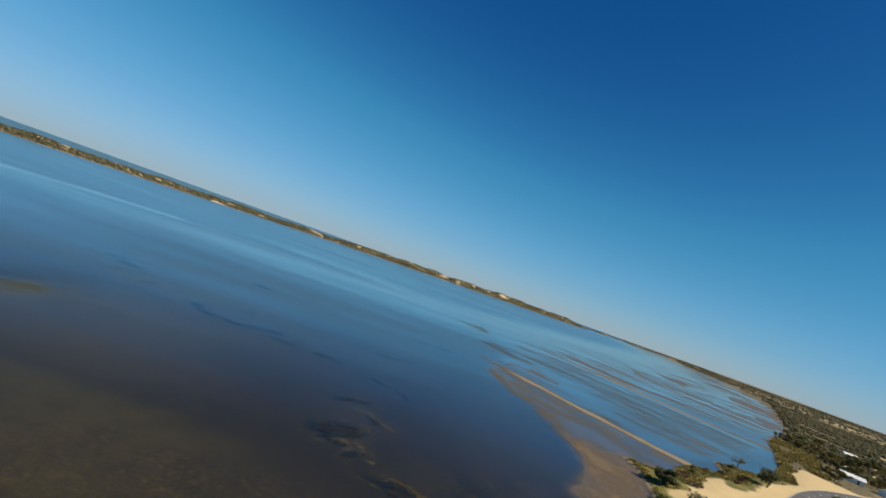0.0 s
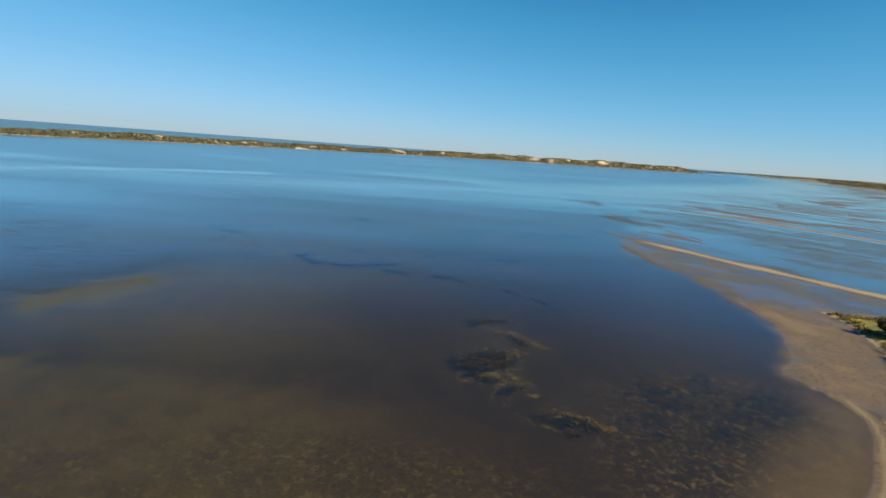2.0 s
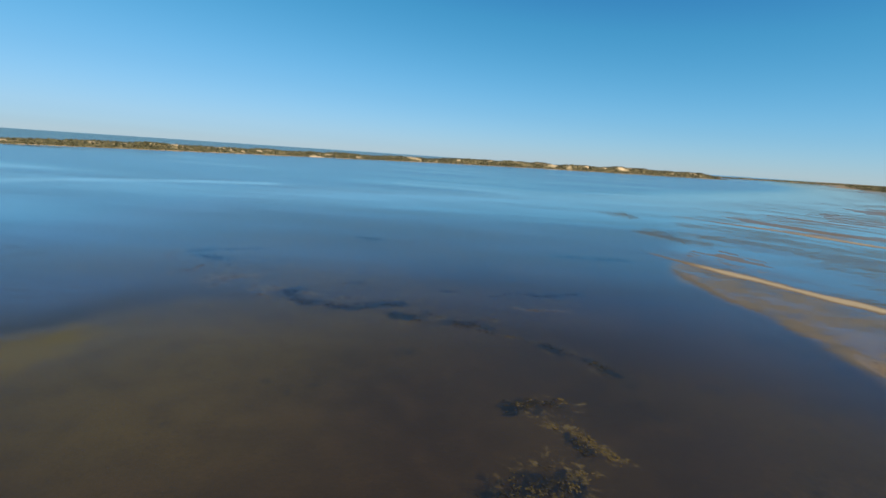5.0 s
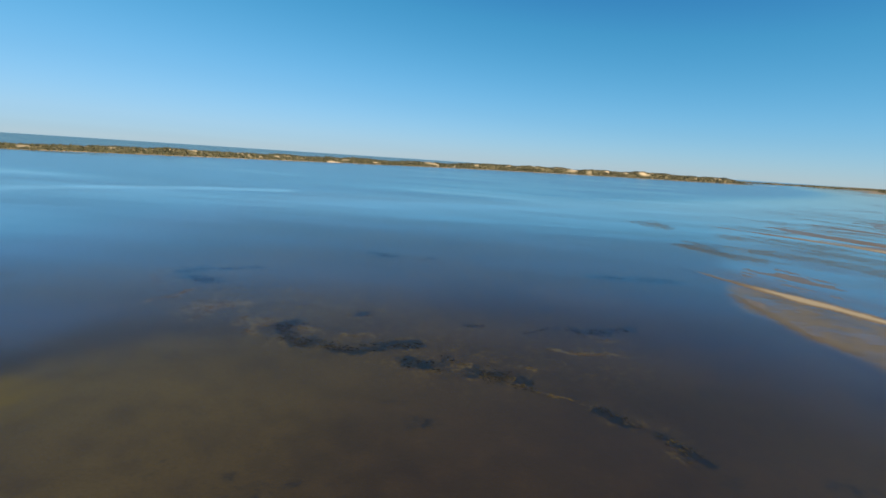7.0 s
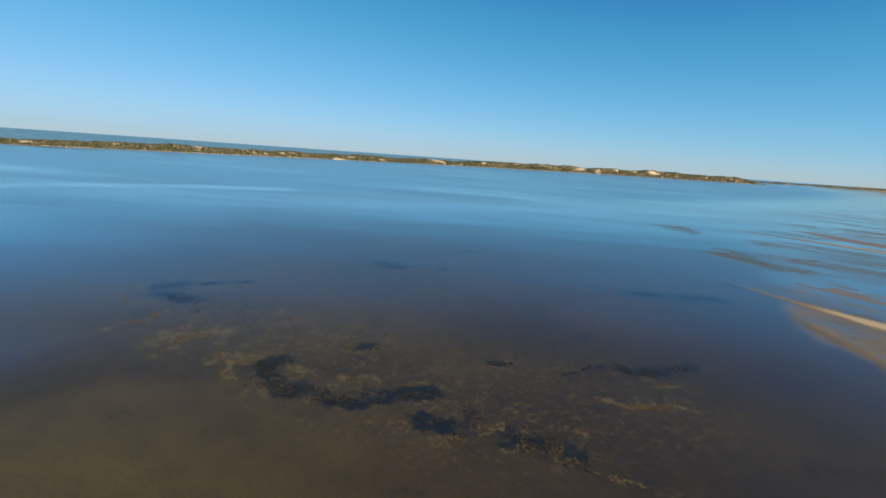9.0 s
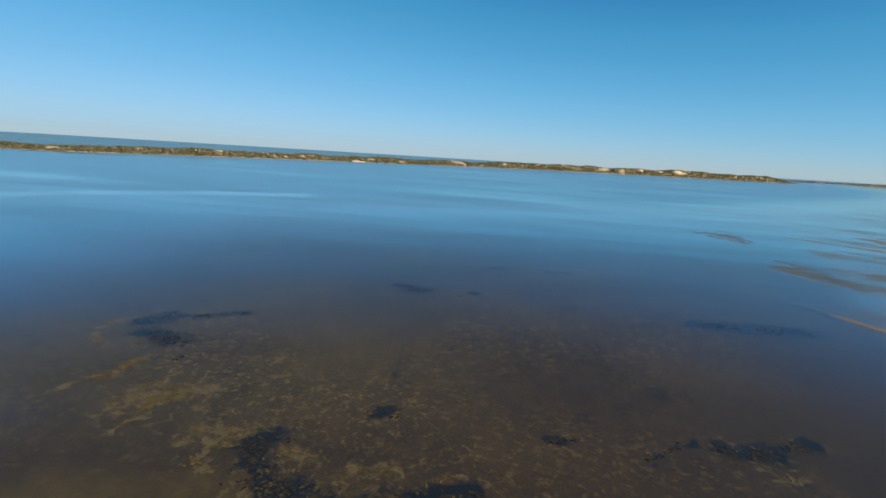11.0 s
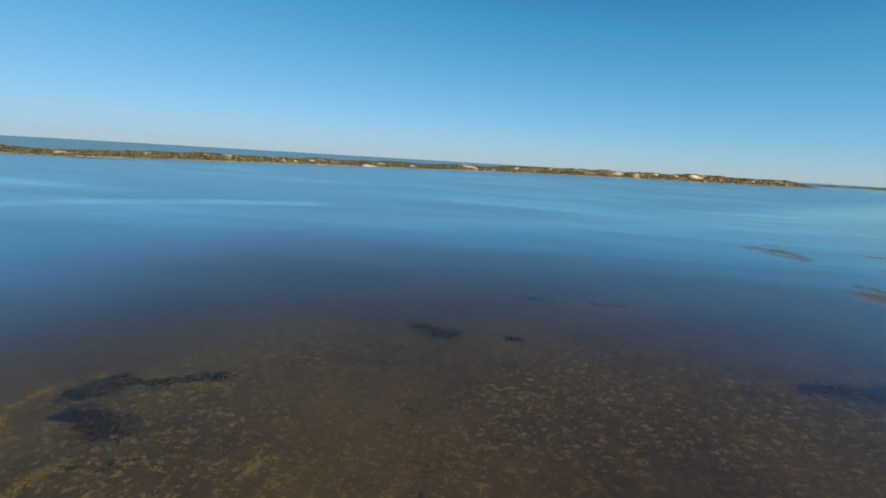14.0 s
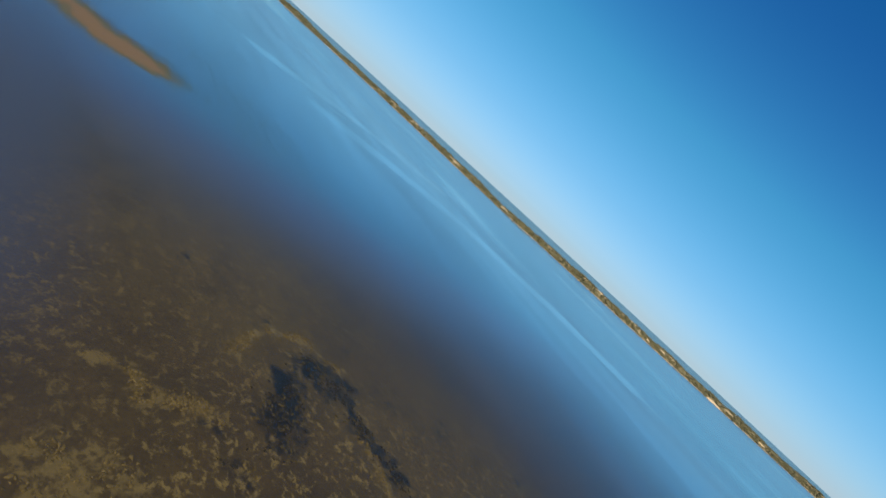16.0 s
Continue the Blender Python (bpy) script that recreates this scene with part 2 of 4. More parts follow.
EASTERN = ([([(16.1, 138.9), (18.5, 138), (22.4, 138.9)], 1.1), ([(25.5, 141), (28.7, 142.3)], 0.8), ([(6.2, 134.8), (9.3, 136.3), (13, 140)], 0.4), ([(-4.5, 136.1), (-2.1, 136.7)], 0.5)],
           [([(20.5, 134.6), (23.1, 134.8)], 0.45), ([(10.7, 127.6), (15.8, 127), (22.4, 127.9)], 0.7)])
LONE = ([([(-25.4, 137.6), (-24, 138)], 1.1)], [([(-27.6, 138.4), (-27.4, 136)], 0.5)])
PIT = ([([(-75.7, 157.8), (-73.2, 161.6)], 1.7), ([(-71.2, 153.2), (-66.2, 151.8), (-63, 150.4)], 1.7), ([(-70.4, 161.4), (-66.5, 163.8), (-60.3, 167.3)], 1.0), ([(-59.8, 144.9), (-59.4, 146.3)], 0.4)],
       [([(-74.3, 147.1), (-79.5, 151.6), (-80.4, 157), (-76.5, 162.5)], 0.9), ([(-66, 162.6), (-63.4, 163.6), (-58.1, 164.6)], 0.7), ([(-58.6, 147.3), (-53.3, 148.4)], 0.8)])
BLUE_HOLE = ([([(-36.6, 197), (-33, 195), (-29.6, 194.4)], 1.8), ([(-18.4, 196), (-16.2, 195.6)], 0.9)],
             [([(-60.5, 207.1), (-55.3, 210.5)], 1.0), ([(-42.8, 211.8), (-40, 206)], 0.9), ([(-39.4, 195), (-38.4, 193)], 0.8), ([(-20.4, 192.6), (-18.6, 192.4)], 0.8)])
LONG = ([([(31, 187.4), (36, 188.4), (41, 188.6)], 1.5), ([(42, 188.6), (54, 189.4)], 2.4)],
        [([(26, 189.8), (29, 188.8)], 0.9), ([(20, 206), (23, 207)], 0.8)])
FAR_WEED = ([([(-15, 225), (-8, 225.4)], 1.3), ([(2, 226), (9, 226)], 1.0)],
            [([(19, 239), (24, 242)], 1.2), ([(4, 222), (7, 222.8)], 1.0)])
BEDS = [("dark and straw-coloured weed bed in a crooked line under shallow water", CROOKED), ("small dark weed bed with a tan edge under shallow water", SHORT), ("crescent of blue-black weed round olive algae", CRESCENT),
        ("ragged blue-black weed clump with a pale rim", CHUNK), ("broken trail of dark weed and pale algae", TRAIL), ("scattered dark weed among olive algae", EASTERN), ("single round dark weed clump", LONE),
        ("dark blue weed hollow ringed with tan algae", PIT), ("small deep-blue weed patch among pale algae flecks", BLUE_HOLE), ("long low dark weed bed near the sand bar", LONG), ("faint dark weed patches far out in the lagoon", FAR_WEED)]
WEED = [stroke_ for _, bed in BEDS for stroke_ in bed[0]]
# Mats of pale algae lying by themselves.
MATS = [([(-54.2, 127), (-53.6, 130.4), (-54.4, 134), (-51, 135.6)], 0.9), ([(-45.2, 127.5), (-42.8, 127.2), (-40.2, 127.6)], 1.0), ([(-42.4, 124.4), (-40, 122.4)], 0.8), ([(-66.9, 137.2), (-64.8, 138.4), (-65.2, 141), (-64.2, 144.4)], 1.1),
        ([(-57.6, 131), (-57, 134), (-57.4, 137)], 1.7), ([(-54.6, 132.6), (-53.4, 136.4), (-50, 137.6)], 1.5), ([(-45.2, 129.6), (-38, 130)], 1.2), ([(-68, 132.4), (-68.2, 135)], 0.9), ([(-45, 148.7), (-43.6, 151.2)], 1.0), ([(-41.6, 147), (-40.8, 148)], 0.8)]
PALE = MATS + [stroke_ for _, bed in BEDS for stroke_ in bed[1]]
# Where silt lies bright on the bottom, with a clear edge towards the deeper side.
TURBID = [(-57, 50), (-66, 60), (-66, 70), (-71.5, 84), (-68, 97), (-62, 108), (-55, 119), (-46, 123), (-38, 124), (-10, 132), (30, 120), (40, 60), (0, 40)]
SILT_NEAR = [(-90, 46), (-61, 55), (-50, 60), (-38, 62.5), (-20, 60.5), (-3, 56), (8, 50), (14, 38), (10, 0), (-90, 0)]
OCHRE = [([(-68, 82), (-64, 88), (-60, 95)], 5.0), ([(-168, 112), (-163, 119), (-159, 126), (-161, 132)], 8.0), ([(72, 183), (70, 170), (68, 158)], 3.2), ([(63, 168), (62.4, 163)], 1.6), ([(-62, 56), (-54, 58)], 3)]

# ---- materials ----


def shader(name):
    m = bpy.data.materials.new(name)
    m.use_nodes = True
    nt = m.node_tree
    return m, nt, nt.nodes["Principled BSDF"]


def node(nt, kind, **values):
    n = nt.nodes.new("ShaderNode" + kind)
    for k, v in values.items():
        n.inputs[k.replace("_", " ")].default_value = v
    return n


def noise_tex(nt, scale, detail=4.0, rough=0.55, vector=None):
    n = node(nt, "TexNoise", Scale=scale, Detail=detail, Roughness=rough)
    if vector is not None:
        nt.links.new(vector, n.inputs["Vector"])
    return n.outputs["Fac"]


def spread(nt, value, a, b, lo=0.0, hi=1.0):
    n = node(nt, "MapRange")
    n.interpolation_type = "SMOOTHSTEP"
    nt.links.new(value, n.inputs["Value"])
    for k, v in zip(("From Min", "From Max", "To Min", "To Max"), (a, b, lo, hi)):
        n.inputs[k].default_value = v
    return n.outputs["Result"]


def calc(nt, how, a, b):
    n = nt.nodes.new("ShaderNodeMath")
    n.operation = how
    n.use_clamp = False
    for k, v in enumerate((a, b)):
        if isinstance(v, (int, float)):
            n.inputs[k].default_value = v
        else:
            nt.links.new(v, n.inputs[k])
    return n.outputs[0]


def blend(nt, fac, a, b):
    n = nt.nodes.new("ShaderNodeMix")
    n.data_type = "RGBA"
    for k, v in ((0, fac), (6, a), (7, b)):
        if isinstance(v, (int, float)):
            n.inputs[k].default_value = v
        elif isinstance(v, tuple):
            n.inputs[k].default_value = (*v, 1)
        else:
            nt.links.new(v, n.inputs[k])
    return n.outputs[2]


def attribute(nt, name):
    n = nt.nodes.new("ShaderNodeAttribute")
    n.attribute_name = name
    return n.outputs["Fac"]


def bump(nt, height, strength, distance, bsdf):
    n = node(nt, "Bump", Strength=strength, Distance=distance)
    nt.links.new(height, n.inputs["Height"])
    nt.links.new(n.outputs[0], bsdf.inputs["Normal"])


def place(nt):
    return nt.nodes.new("ShaderNodeNewGeometry").outputs["Position"]


def ground_material():
    m, nt, p = shader("lagoon ground")
    pos = place(nt)
    big, mid, fine = noise_tex(nt, 0.035, 3, 0.5, pos), noise_tex(nt, 0.22, 5, 0.6, pos), noise_tex(nt, 1.3, 5, 0.62, pos)
    mud = blend(nt, spread(nt, big, 0.35, 0.68), (0.0222, 0.0156, 0.0053), (0.0340, 0.0248, 0.0087))
    mud = blend(nt, calc(nt, "MULTIPLY", spread(nt, mid, 0.42, 0.72), 0.5), mud, (0.043, 0.029, 0.0115))
    mud = blend(nt, calc(nt, "MULTIPLY", spread(nt, fine, 0.56, 0.72), 0.6), mud, (0.013, 0.0105, 0.006))
    mud = blend(nt, calc(nt, "MULTIPLY", attribute(nt, "silt"), spread(nt, mid, 0.20, 0.62, 0.35, 1.0)), mud, (0.066, 0.053, 0.0140))
    mud = blend(nt, spread(nt, noise_tex(nt, 2.4, 5, 0.65, pos), 0.44, 0.70, 0.0, 0.5), mud, (0.0150, 0.0110, 0.0046))
    mud = blend(nt, spread(nt, noise_tex(nt, 0.9, 6, 0.68, pos), 0.56, 0.74, 0.0, 0.45), mud, (0.060, 0.045, 0.0170))
    mud = blend(nt, calc(nt, "MULTIPLY", attribute(nt, "peat"), 0.35), mud, (0.0105, 0.0068, 0.0038))
    # deep, clear water's scattered blue-green and some sky reflection, painted into the bed colour
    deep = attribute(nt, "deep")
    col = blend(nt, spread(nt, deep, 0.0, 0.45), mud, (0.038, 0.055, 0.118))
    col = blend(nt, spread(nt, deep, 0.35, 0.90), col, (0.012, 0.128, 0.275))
    # lace of pale algae
    lace = node(nt, "TexNoise", Scale=1.05, Detail=6.0, Roughness=0.66, Distortion=0.5)
    nt.links.new(pos, lace.inputs["Vector"])
    net = spread(nt, lace.outputs["Fac"], 0.50, 0.64, 0.0, 0.85)
    lace2 = node(nt, "TexNoise", Scale=1.9, Detail=4.0, Roughness=0.6, Distortion=0.6)
    nt.links.new(pos, lace2.inputs["Vector"])
    net = calc(nt, "MULTIPLY", net, spread(nt, lace2.outputs["Fac"], 0.37, 0.54))
    algae = blend(nt, fine, (0.080, 0.066, 0.025), (0.195, 0.160, 0.064))
    col = blend(nt, calc(nt, "MULTIPLY", net, attribute(nt, "mottle")), col, algae)
    grit = node(nt, "TexNoise", Scale=1.9, Detail=6.0, Roughness=0.70, Distortion=0.3)
    nt.links.new(pos, grit.inputs["Vector"])
    speck = attribute(nt, "speckle")
    col = blend(nt, calc(nt, "MULTIPLY", speck, spread(nt, grit.outputs["Fac"], 0.50, 0.40, 0.0, 0.7)), col, (0.014, 0.012, 0.009))
    col = blend(nt, calc(nt, "MULTIPLY", speck, spread(nt, grit.outputs["Fac"], 0.54, 0.68, 0.0, 0.7)), col, (0.092, 0.064, 0.030))
    ragged = node(nt, "TexNoise", Scale=0.85, Detail=6.0, Roughness=0.68, Distortion=0.4)
    nt.links.new(pos, ragged.inputs["Vector"])
    torn = calc(nt, "MULTIPLY", calc(nt, "SUBTRACT", ragged.outputs["Fac"], 0.5), 4.6)
    soft = spread(nt, calc(nt, "ADD", attribute(nt, "pale"), torn), 0.40, 1.15, 0.0, 0.72)
    soft = calc(nt, "MULTIPLY", soft, spread(nt, attribute(nt, "pale"), 0.02, 0.25))
    col = blend(nt, soft, col, blend(nt, fine, (0.066, 0.055, 0.021), (0.130, 0.106, 0.044)))
    col = blend(nt, calc(nt, "MULTIPLY", attribute(nt, "ochre"), spread(nt, mid, 0.20, 0.55, 1.0, 2.5)), col, (0.070, 0.054, 0.002))
    col = blend(nt, spread(nt, attribute(nt, "ochre"), 0.50, 0.95), col, (0.135, 0.070, 0.002))
    weed = attribute(nt, "weed")
    weedy = spread(nt, calc(nt, "SUBTRACT", weed, calc(nt, "MULTIPLY", torn, 0.62)), 0.10, 0.92, 0.0, 0.93)
    weedy = calc(nt, "MULTIPLY", weedy, spread(nt, weed, 0.02, 0.25))
    col = blend(nt, weedy, col, (0.003, 0.005, 0.008))
    # above the water: damp mud, dry sand, turf
    z = nt.nodes.new("ShaderNodeSeparateXYZ")
    nt.links.new(pos, z.inputs[0])
    shoal = calc(nt, "MULTIPLY", attribute(nt, "shoal"), spread(nt, mid, 0.22, 0.60, 0.7, 1.0))
    col = blend(nt, shoal, col, blend(nt, fine, (0.092, 0.066, 0.033), (0.154, 0.112, 0.056)))
    tall = calc(nt, "ADD", z.outputs[2], calc(nt, "MULTIPLY", calc(nt, "SUBTRACT", fine, 0.5), 0.05))
    damp = spread(nt, tall, -0.03, 0.03)
    mudflat = blend(nt, mid, (0.090, 0.062, 0.032), (0.142, 0.100, 0.052))
    mudflat = blend(nt, spread(nt, fine, 0.48, 0.68), mudflat, (0.058, 0.043, 0.027))
    mudflat = blend(nt, spread(nt, mid, 0.52, 0.66, 0.0, 0.5), mudflat, (0.170, 0.112, 0.053))
    col = blend(nt, damp, col, mudflat)
    col = blend(nt, calc(nt, "MULTIPLY", spread(nt, tall, 0.06, 0.15), calc(nt, "SUBTRACT", 1.0, attribute(nt, "bay"))), col, blend(nt, fine, (0.192, 0.154, 0.099), (0.292, 0.236, 0.153)))
    dry = blend(nt, mid, (0.53, 0.385, 0.185), (0.68, 0.53, 0.28))
    col = blend(nt, attribute(nt, "sand"), col, blend(nt, spread(nt, fine, 0.58, 0.75), dry, (0.40, 0.29, 0.16)))
    turf = blend(nt, spread(nt, mid, 0.40, 0.62), (0.108, 0.108, 0.016), (0.225, 0.182, 0.034))
    turf = blend(nt, spread(nt, fine, 0.48, 0.70), turf, (0.075, 0.062, 0.022))
    col = blend(nt, attribute(nt, "turf"), col, turf)
    wood = blend(nt, spread(nt, fine, 0.4, 0.65), (0.070, 0.062, 0.024), (0.20, 0.150, 0.072))
    col = blend(nt, attribute(nt, "scrub"), col, wood)
    nt.links.new(col, p.inputs["Base Color"])
    wet = spread(nt, tall, 0.0, 0.10, 0.45, 0.95)
    nt.links.new(wet, p.inputs["Roughness"])
    nt.links.new(spread(nt, tall, 0.0, 0.05, 0.22, 0.0), p.inputs["Coat Weight"])
    p.inputs["Coat Roughness"].default_value = 0.16
    p.inputs["Coat IOR"].default_value = 1.33
    bump(nt, calc(nt, "ADD", fine, noise_tex(nt, 5.0, 4, 0.6, pos)), 0.5, 0.06, p)
    return m


def water_material():
    m, nt, p = shader("lagoon water")
    nt.nodes.remove(p)
    pos = place(nt)
    stretch = node(nt, "Mapping", Scale=(0.30, 1.0, 1.0), Rotation=(0, 0, radians(-22)))
    nt.links.new(pos, stretch.inputs["Vector"])
    bands = noise_tex(nt, 0.0070, 3.0, 0.5, stretch.outputs[0])
    calm = calc(nt, "MAXIMUM", attribute(nt, "slick"), spread(nt, bands, 0.44, 0.66, 0.0, 0.55))
    rough = calc(nt, "ADD", spread(nt, calm, 0.0, 1.0, 0.26, 0.06), calc(nt, "MULTIPLY", attribute(nt, "choppy"), 0.25))
    waves = calc(nt, "ADD", noise_tex(nt, 1.2, 4, 0.6, pos), calc(nt, "MULTIPLY", noise_tex(nt, 0.18, 3, 0.5, pos), 2.0))
    bp = node(nt, "Bump", Strength=0.10, Distance=0.12)
    nt.links.new(waves, bp.inputs["Height"])
    nt.links.new(spread(nt, calm, 0.0, 1.0, 0.12, 0.03), bp.inputs["Strength"])
    streaks = node(nt, "Mapping", Scale=(0.22, 1.0, 1.0), Rotation=(0, 0, radians(-14)))
    nt.links.new(pos, streaks.inputs["Vector"])
    ruffle = spread(nt, noise_tex(nt, 0.035, 6.0, 0.62, streaks.outputs[0]), 0.34, 0.66, 0.86, 1.12)
    facing = node(nt, "LayerWeight", Blend=0.5)
    nt.links.new(bp.outputs[0], facing.inputs["Normal"])
    steep = calc(nt, "ADD", spread(nt, facing.outputs["Facing"], 0.59, 1.0, 0.0, 0.70), 0.022)
    whole = calc(nt, "SUBTRACT", calc(nt, "MULTIPLY", spread(nt, calm, 0.0, 1.0, 0.90, 1.05), ruffle), calc(nt, "MULTIPLY", attribute(nt, "choppy"), 0.62))
    film = attribute(nt, "film")
    tatters = noise_tex(nt, 0.55, 6.0, 0.68, streaks.outputs[0])
    edge = calc(nt, "MULTIPLY", calc(nt, "MULTIPLY", film, calc(nt, "SUBTRACT", 1.0, film)), 7.0)
    ragged = spread(nt, calc(nt, "ADD", film, calc(nt, "MULTIPLY", calc(nt, "SUBTRACT", tatters, 0.5), edge)), 0.12, 0.88)
    whole = calc(nt, "MULTIPLY", whole, calc(nt, "SUBTRACT", 1.0, calc(nt, "MULTIPLY", ragged, 0.96)))
    fres = calc(nt, "ADD", calc(nt, "MULTIPLY", steep, whole), 0.0)
    gloss = nt.nodes.new("ShaderNodeBsdfGlossy")
    # gloss tinted navy away from grazing, standing in for waves mirroring higher sky
    nt.links.new(blend(nt, spread(nt, facing.outputs["Facing"], 0.64, 0.93), (0.56, 0.67, 0.92), (0.87, 0.97, 0.97)), gloss.inputs["Color"])
    nt.links.new(rough, gloss.inputs["Roughness"])
    nt.links.new(bp.outputs[0], gloss.inputs["Normal"])
    clear = nt.nodes.new("ShaderNodeBsdfTransparent")
    clear.inputs[0].default_value = (0.94, 0.90, 0.82, 1)
    mix = nt.nodes.new("ShaderNodeMixShader")
    nt.links.new(fres, mix.inputs[0])
    nt.links.new(clear.outputs[0], mix.inputs[1])
    nt.links.new(gloss.outputs[0], mix.inputs[2])
    nt.links.new(mix.outputs[0], nt.nodes["Material Output"].inputs["Surface"])
    return m


def plain(name, a, b, scale, rough=0.8, height=0.3, depth=0.02, island=0.0):
    """A surface of two tones with grain at two scales; island: how far separate pieces differ."""
    m, nt, p = shader(name)
    pos = place(nt)
    n1, n2 = noise_tex(nt, scale, 5, 0.6, pos), noise_tex(nt, scale * 7, 4, 0.6, pos)
    f = calc(nt, "ADD", calc(nt, "MULTIPLY", n1, 0.7), calc(nt, "MULTIPLY", n2, 0.3))
    f = spread(nt, f, 0.36, 0.64)
    if island:
        r = nt.nodes.new("ShaderNodeNewGeometry").outputs["Random Per Island"]
        f = calc(nt, "ADD", calc(nt, "MULTIPLY", f, 1 - island), calc(nt, "MULTIPLY", r, island))
    nt.links.new(blend(nt, f, a, b), p.inputs["Base Color"])
    p.inputs["Roughness"].default_value = rough
    bump(nt, n2, height, depth, p)
    return m


def leaf_material(name, a, b, scale=0.8):
    m = plain(name, a, b, scale, 0.75, 0.2, 0.02, 0.65)
    nt = m.node_tree
    p = nt.nodes["Principled BSDF"]
    thin = nt.nodes.new("ShaderNodeBsdfTranslucent")
    nt.links.new(p.inputs["Base Color"].links[0].from_socket, thin.inputs["Color"])
    mix = nt.nodes.new("ShaderNodeMixShader")
    mix.inputs[0].default_value = 0.35
    nt.links.new(p.outputs[0], mix.inputs[1])
    nt.links.new(thin.outputs[0], mix.inputs[2])
    nt.links.new(mix.outputs[0], nt.nodes["Material Output"].inputs["Surface"])
    return m


M_GROUND, M_WATER = ground_material(), water_material()
M_BARK = plain("bark", (0.10, 0.075, 0.05), (0.20, 0.16, 0.12), 3.0, 0.9, 0.6, 0.02)
M_LEAF_DARK = leaf_material("dark foliage", (0.026, 0.036, 0.009), (0.115, 0.112, 0.028))
M_LEAF_GREY = leaf_material("grey-green foliage", (0.056, 0.054, 0.015), (0.215, 0.180, 0.058))
M_LEAF_GREEN = leaf_material("bright foliage", (0.040, 0.062, 0.010), (0.150, 0.160, 0.030))
M_LEAF_RUST = leaf_material("rusty foliage", (0.055, 0.028, 0.014), (0.135, 0.075, 0.035))
M_SEDGE = leaf_material("sedge", (0.140, 0.115, 0.030), (0.400, 0.310, 0.085))
M_HEATH = leaf_material("shore heath", (0.115, 0.095, 0.026), (0.330, 0.260, 0.075), 0.35)
M_SCRUB = leaf_material("dune scrub", (0.038, 0.043, 0.019), (0.138, 0.122, 0.058), 0.02)
M_WOODS = leaf_material("distant woods", (0.032, 0.035, 0.010), (0.140, 0.120, 0.042), 0.012)


def dune_material():
    m, nt, p = shader("dune sand and heath")
    pos = place(nt)
    n1, n2 = noise_tex(nt, 0.03, 5, 0.6, pos), noise_tex(nt, 0.25, 4, 0.6, pos)
    heath = blend(nt, spread(nt, n2, 0.35, 0.65), (0.075, 0.067, 0.031), (0.175, 0.138, 0.068))
    sand = blend(nt, n1, (0.40, 0.29, 0.165), (0.56, 0.45, 0.30))
    nt.links.new(blend(nt, attribute(nt, "bare"), heath, sand), p.inputs["Base Color"])
    p.inputs["Roughness"].default_value = 0.95
    bump(nt, n2, 0.4, 0.5, p)
    return m


M_DUNE = dune_material()
M_ASPHALT = plain("asphalt", (0.075, 0.072, 0.072), (0.135, 0.128, 0.125), 0.35, 0.9, 0.4, 0.01)
M_PAINT = plain("road paint", (0.62, 0.60, 0.55), (0.80, 0.79, 0.74), 1.5, 0.7)
M_KERB = plain("kerb concrete", (0.34, 0.32, 0.28), (0.48, 0.45, 0.40), 1.0, 0.9)
M_WALL = plain("painted wall", (0.66, 0.63, 0.57), (0.80, 0.78, 0.72), 0.6, 0.7)
M_ROOF = plain("pale metal roof", (0.70, 0.70, 0.68), (0.82, 0.82, 0.80), 0.5, 0.35)
M_DARK = plain("dark frame", (0.05, 0.05, 0.055), (0.10, 0.10, 0.11), 1.0, 0.5)
M_TIMBER = plain("weathered timber", (0.075, 0.035, 0.022), (0.15, 0.075, 0.045), 2.0, 0.85, 0.5, 0.01)


def glass_material():
    m, nt, p = shader("window glass")
    p.inputs["Base Color"].default_value = (0.03, 0.04, 0.05, 1)
    p.inputs["Roughness"].default_value = 0.05
    return m


M_GLASS = glass_material()

# ---- mesh helpers ----


def mesh_of(name, verts, faces, material, smooth=False):
    me = bpy.data.meshes.new(name)
    me.from_pydata(verts, [], faces)
    me.materials.append(material)
    if smooth:
        me.polygons.foreach_set("use_smooth", [True] * len(me.polygons))
    me.update()
    return me


def part(name, bm, material, parent, label=""):
    me = bpy.data.meshes.new(name)
    bm.to_mesh(me)
    bm.free()
    me.materials.append(material)
    ob = new(name, me)
    ob.parent = parent
    return tagged(ob, label)


def box(bm, x0, x1, y0, y1, z0, z1, bevel=0.0):
    got = bmesh.ops.create_cube(bm, size=1, matrix=Matrix.LocRotScale(((x0 + x1) / 2, (y0 + y1) / 2, (z0 + z1) / 2), None, (x1 - x0, y1 - y0, z1 - z0)))
    if bevel:
        bmesh.ops.bevel(bm, geom=list({e for v in got["verts"] for e in v.link_edges}), offset=bevel, segments=1, affect="EDGES")
    return bm


def stops(a, b, step, lo, hi, grow=1.1):
    """Grid lines, even between a and b and wider and wider out to lo and hi."""
    mid = list(np.arange(a, b + step / 2, step))
    for end, sign, out in ((a, -1, lo), (mid[-1], 1, hi)):
        s, v, more = step, end, []
        while (out - v) * sign > 0:
            s = min(s * grow, 160)
            v = v + sign * s
            more.append(v)
        more[-1] = out
        mid = more[::-1] + mid if sign < 0 else mid + more
    return np.array(mid)


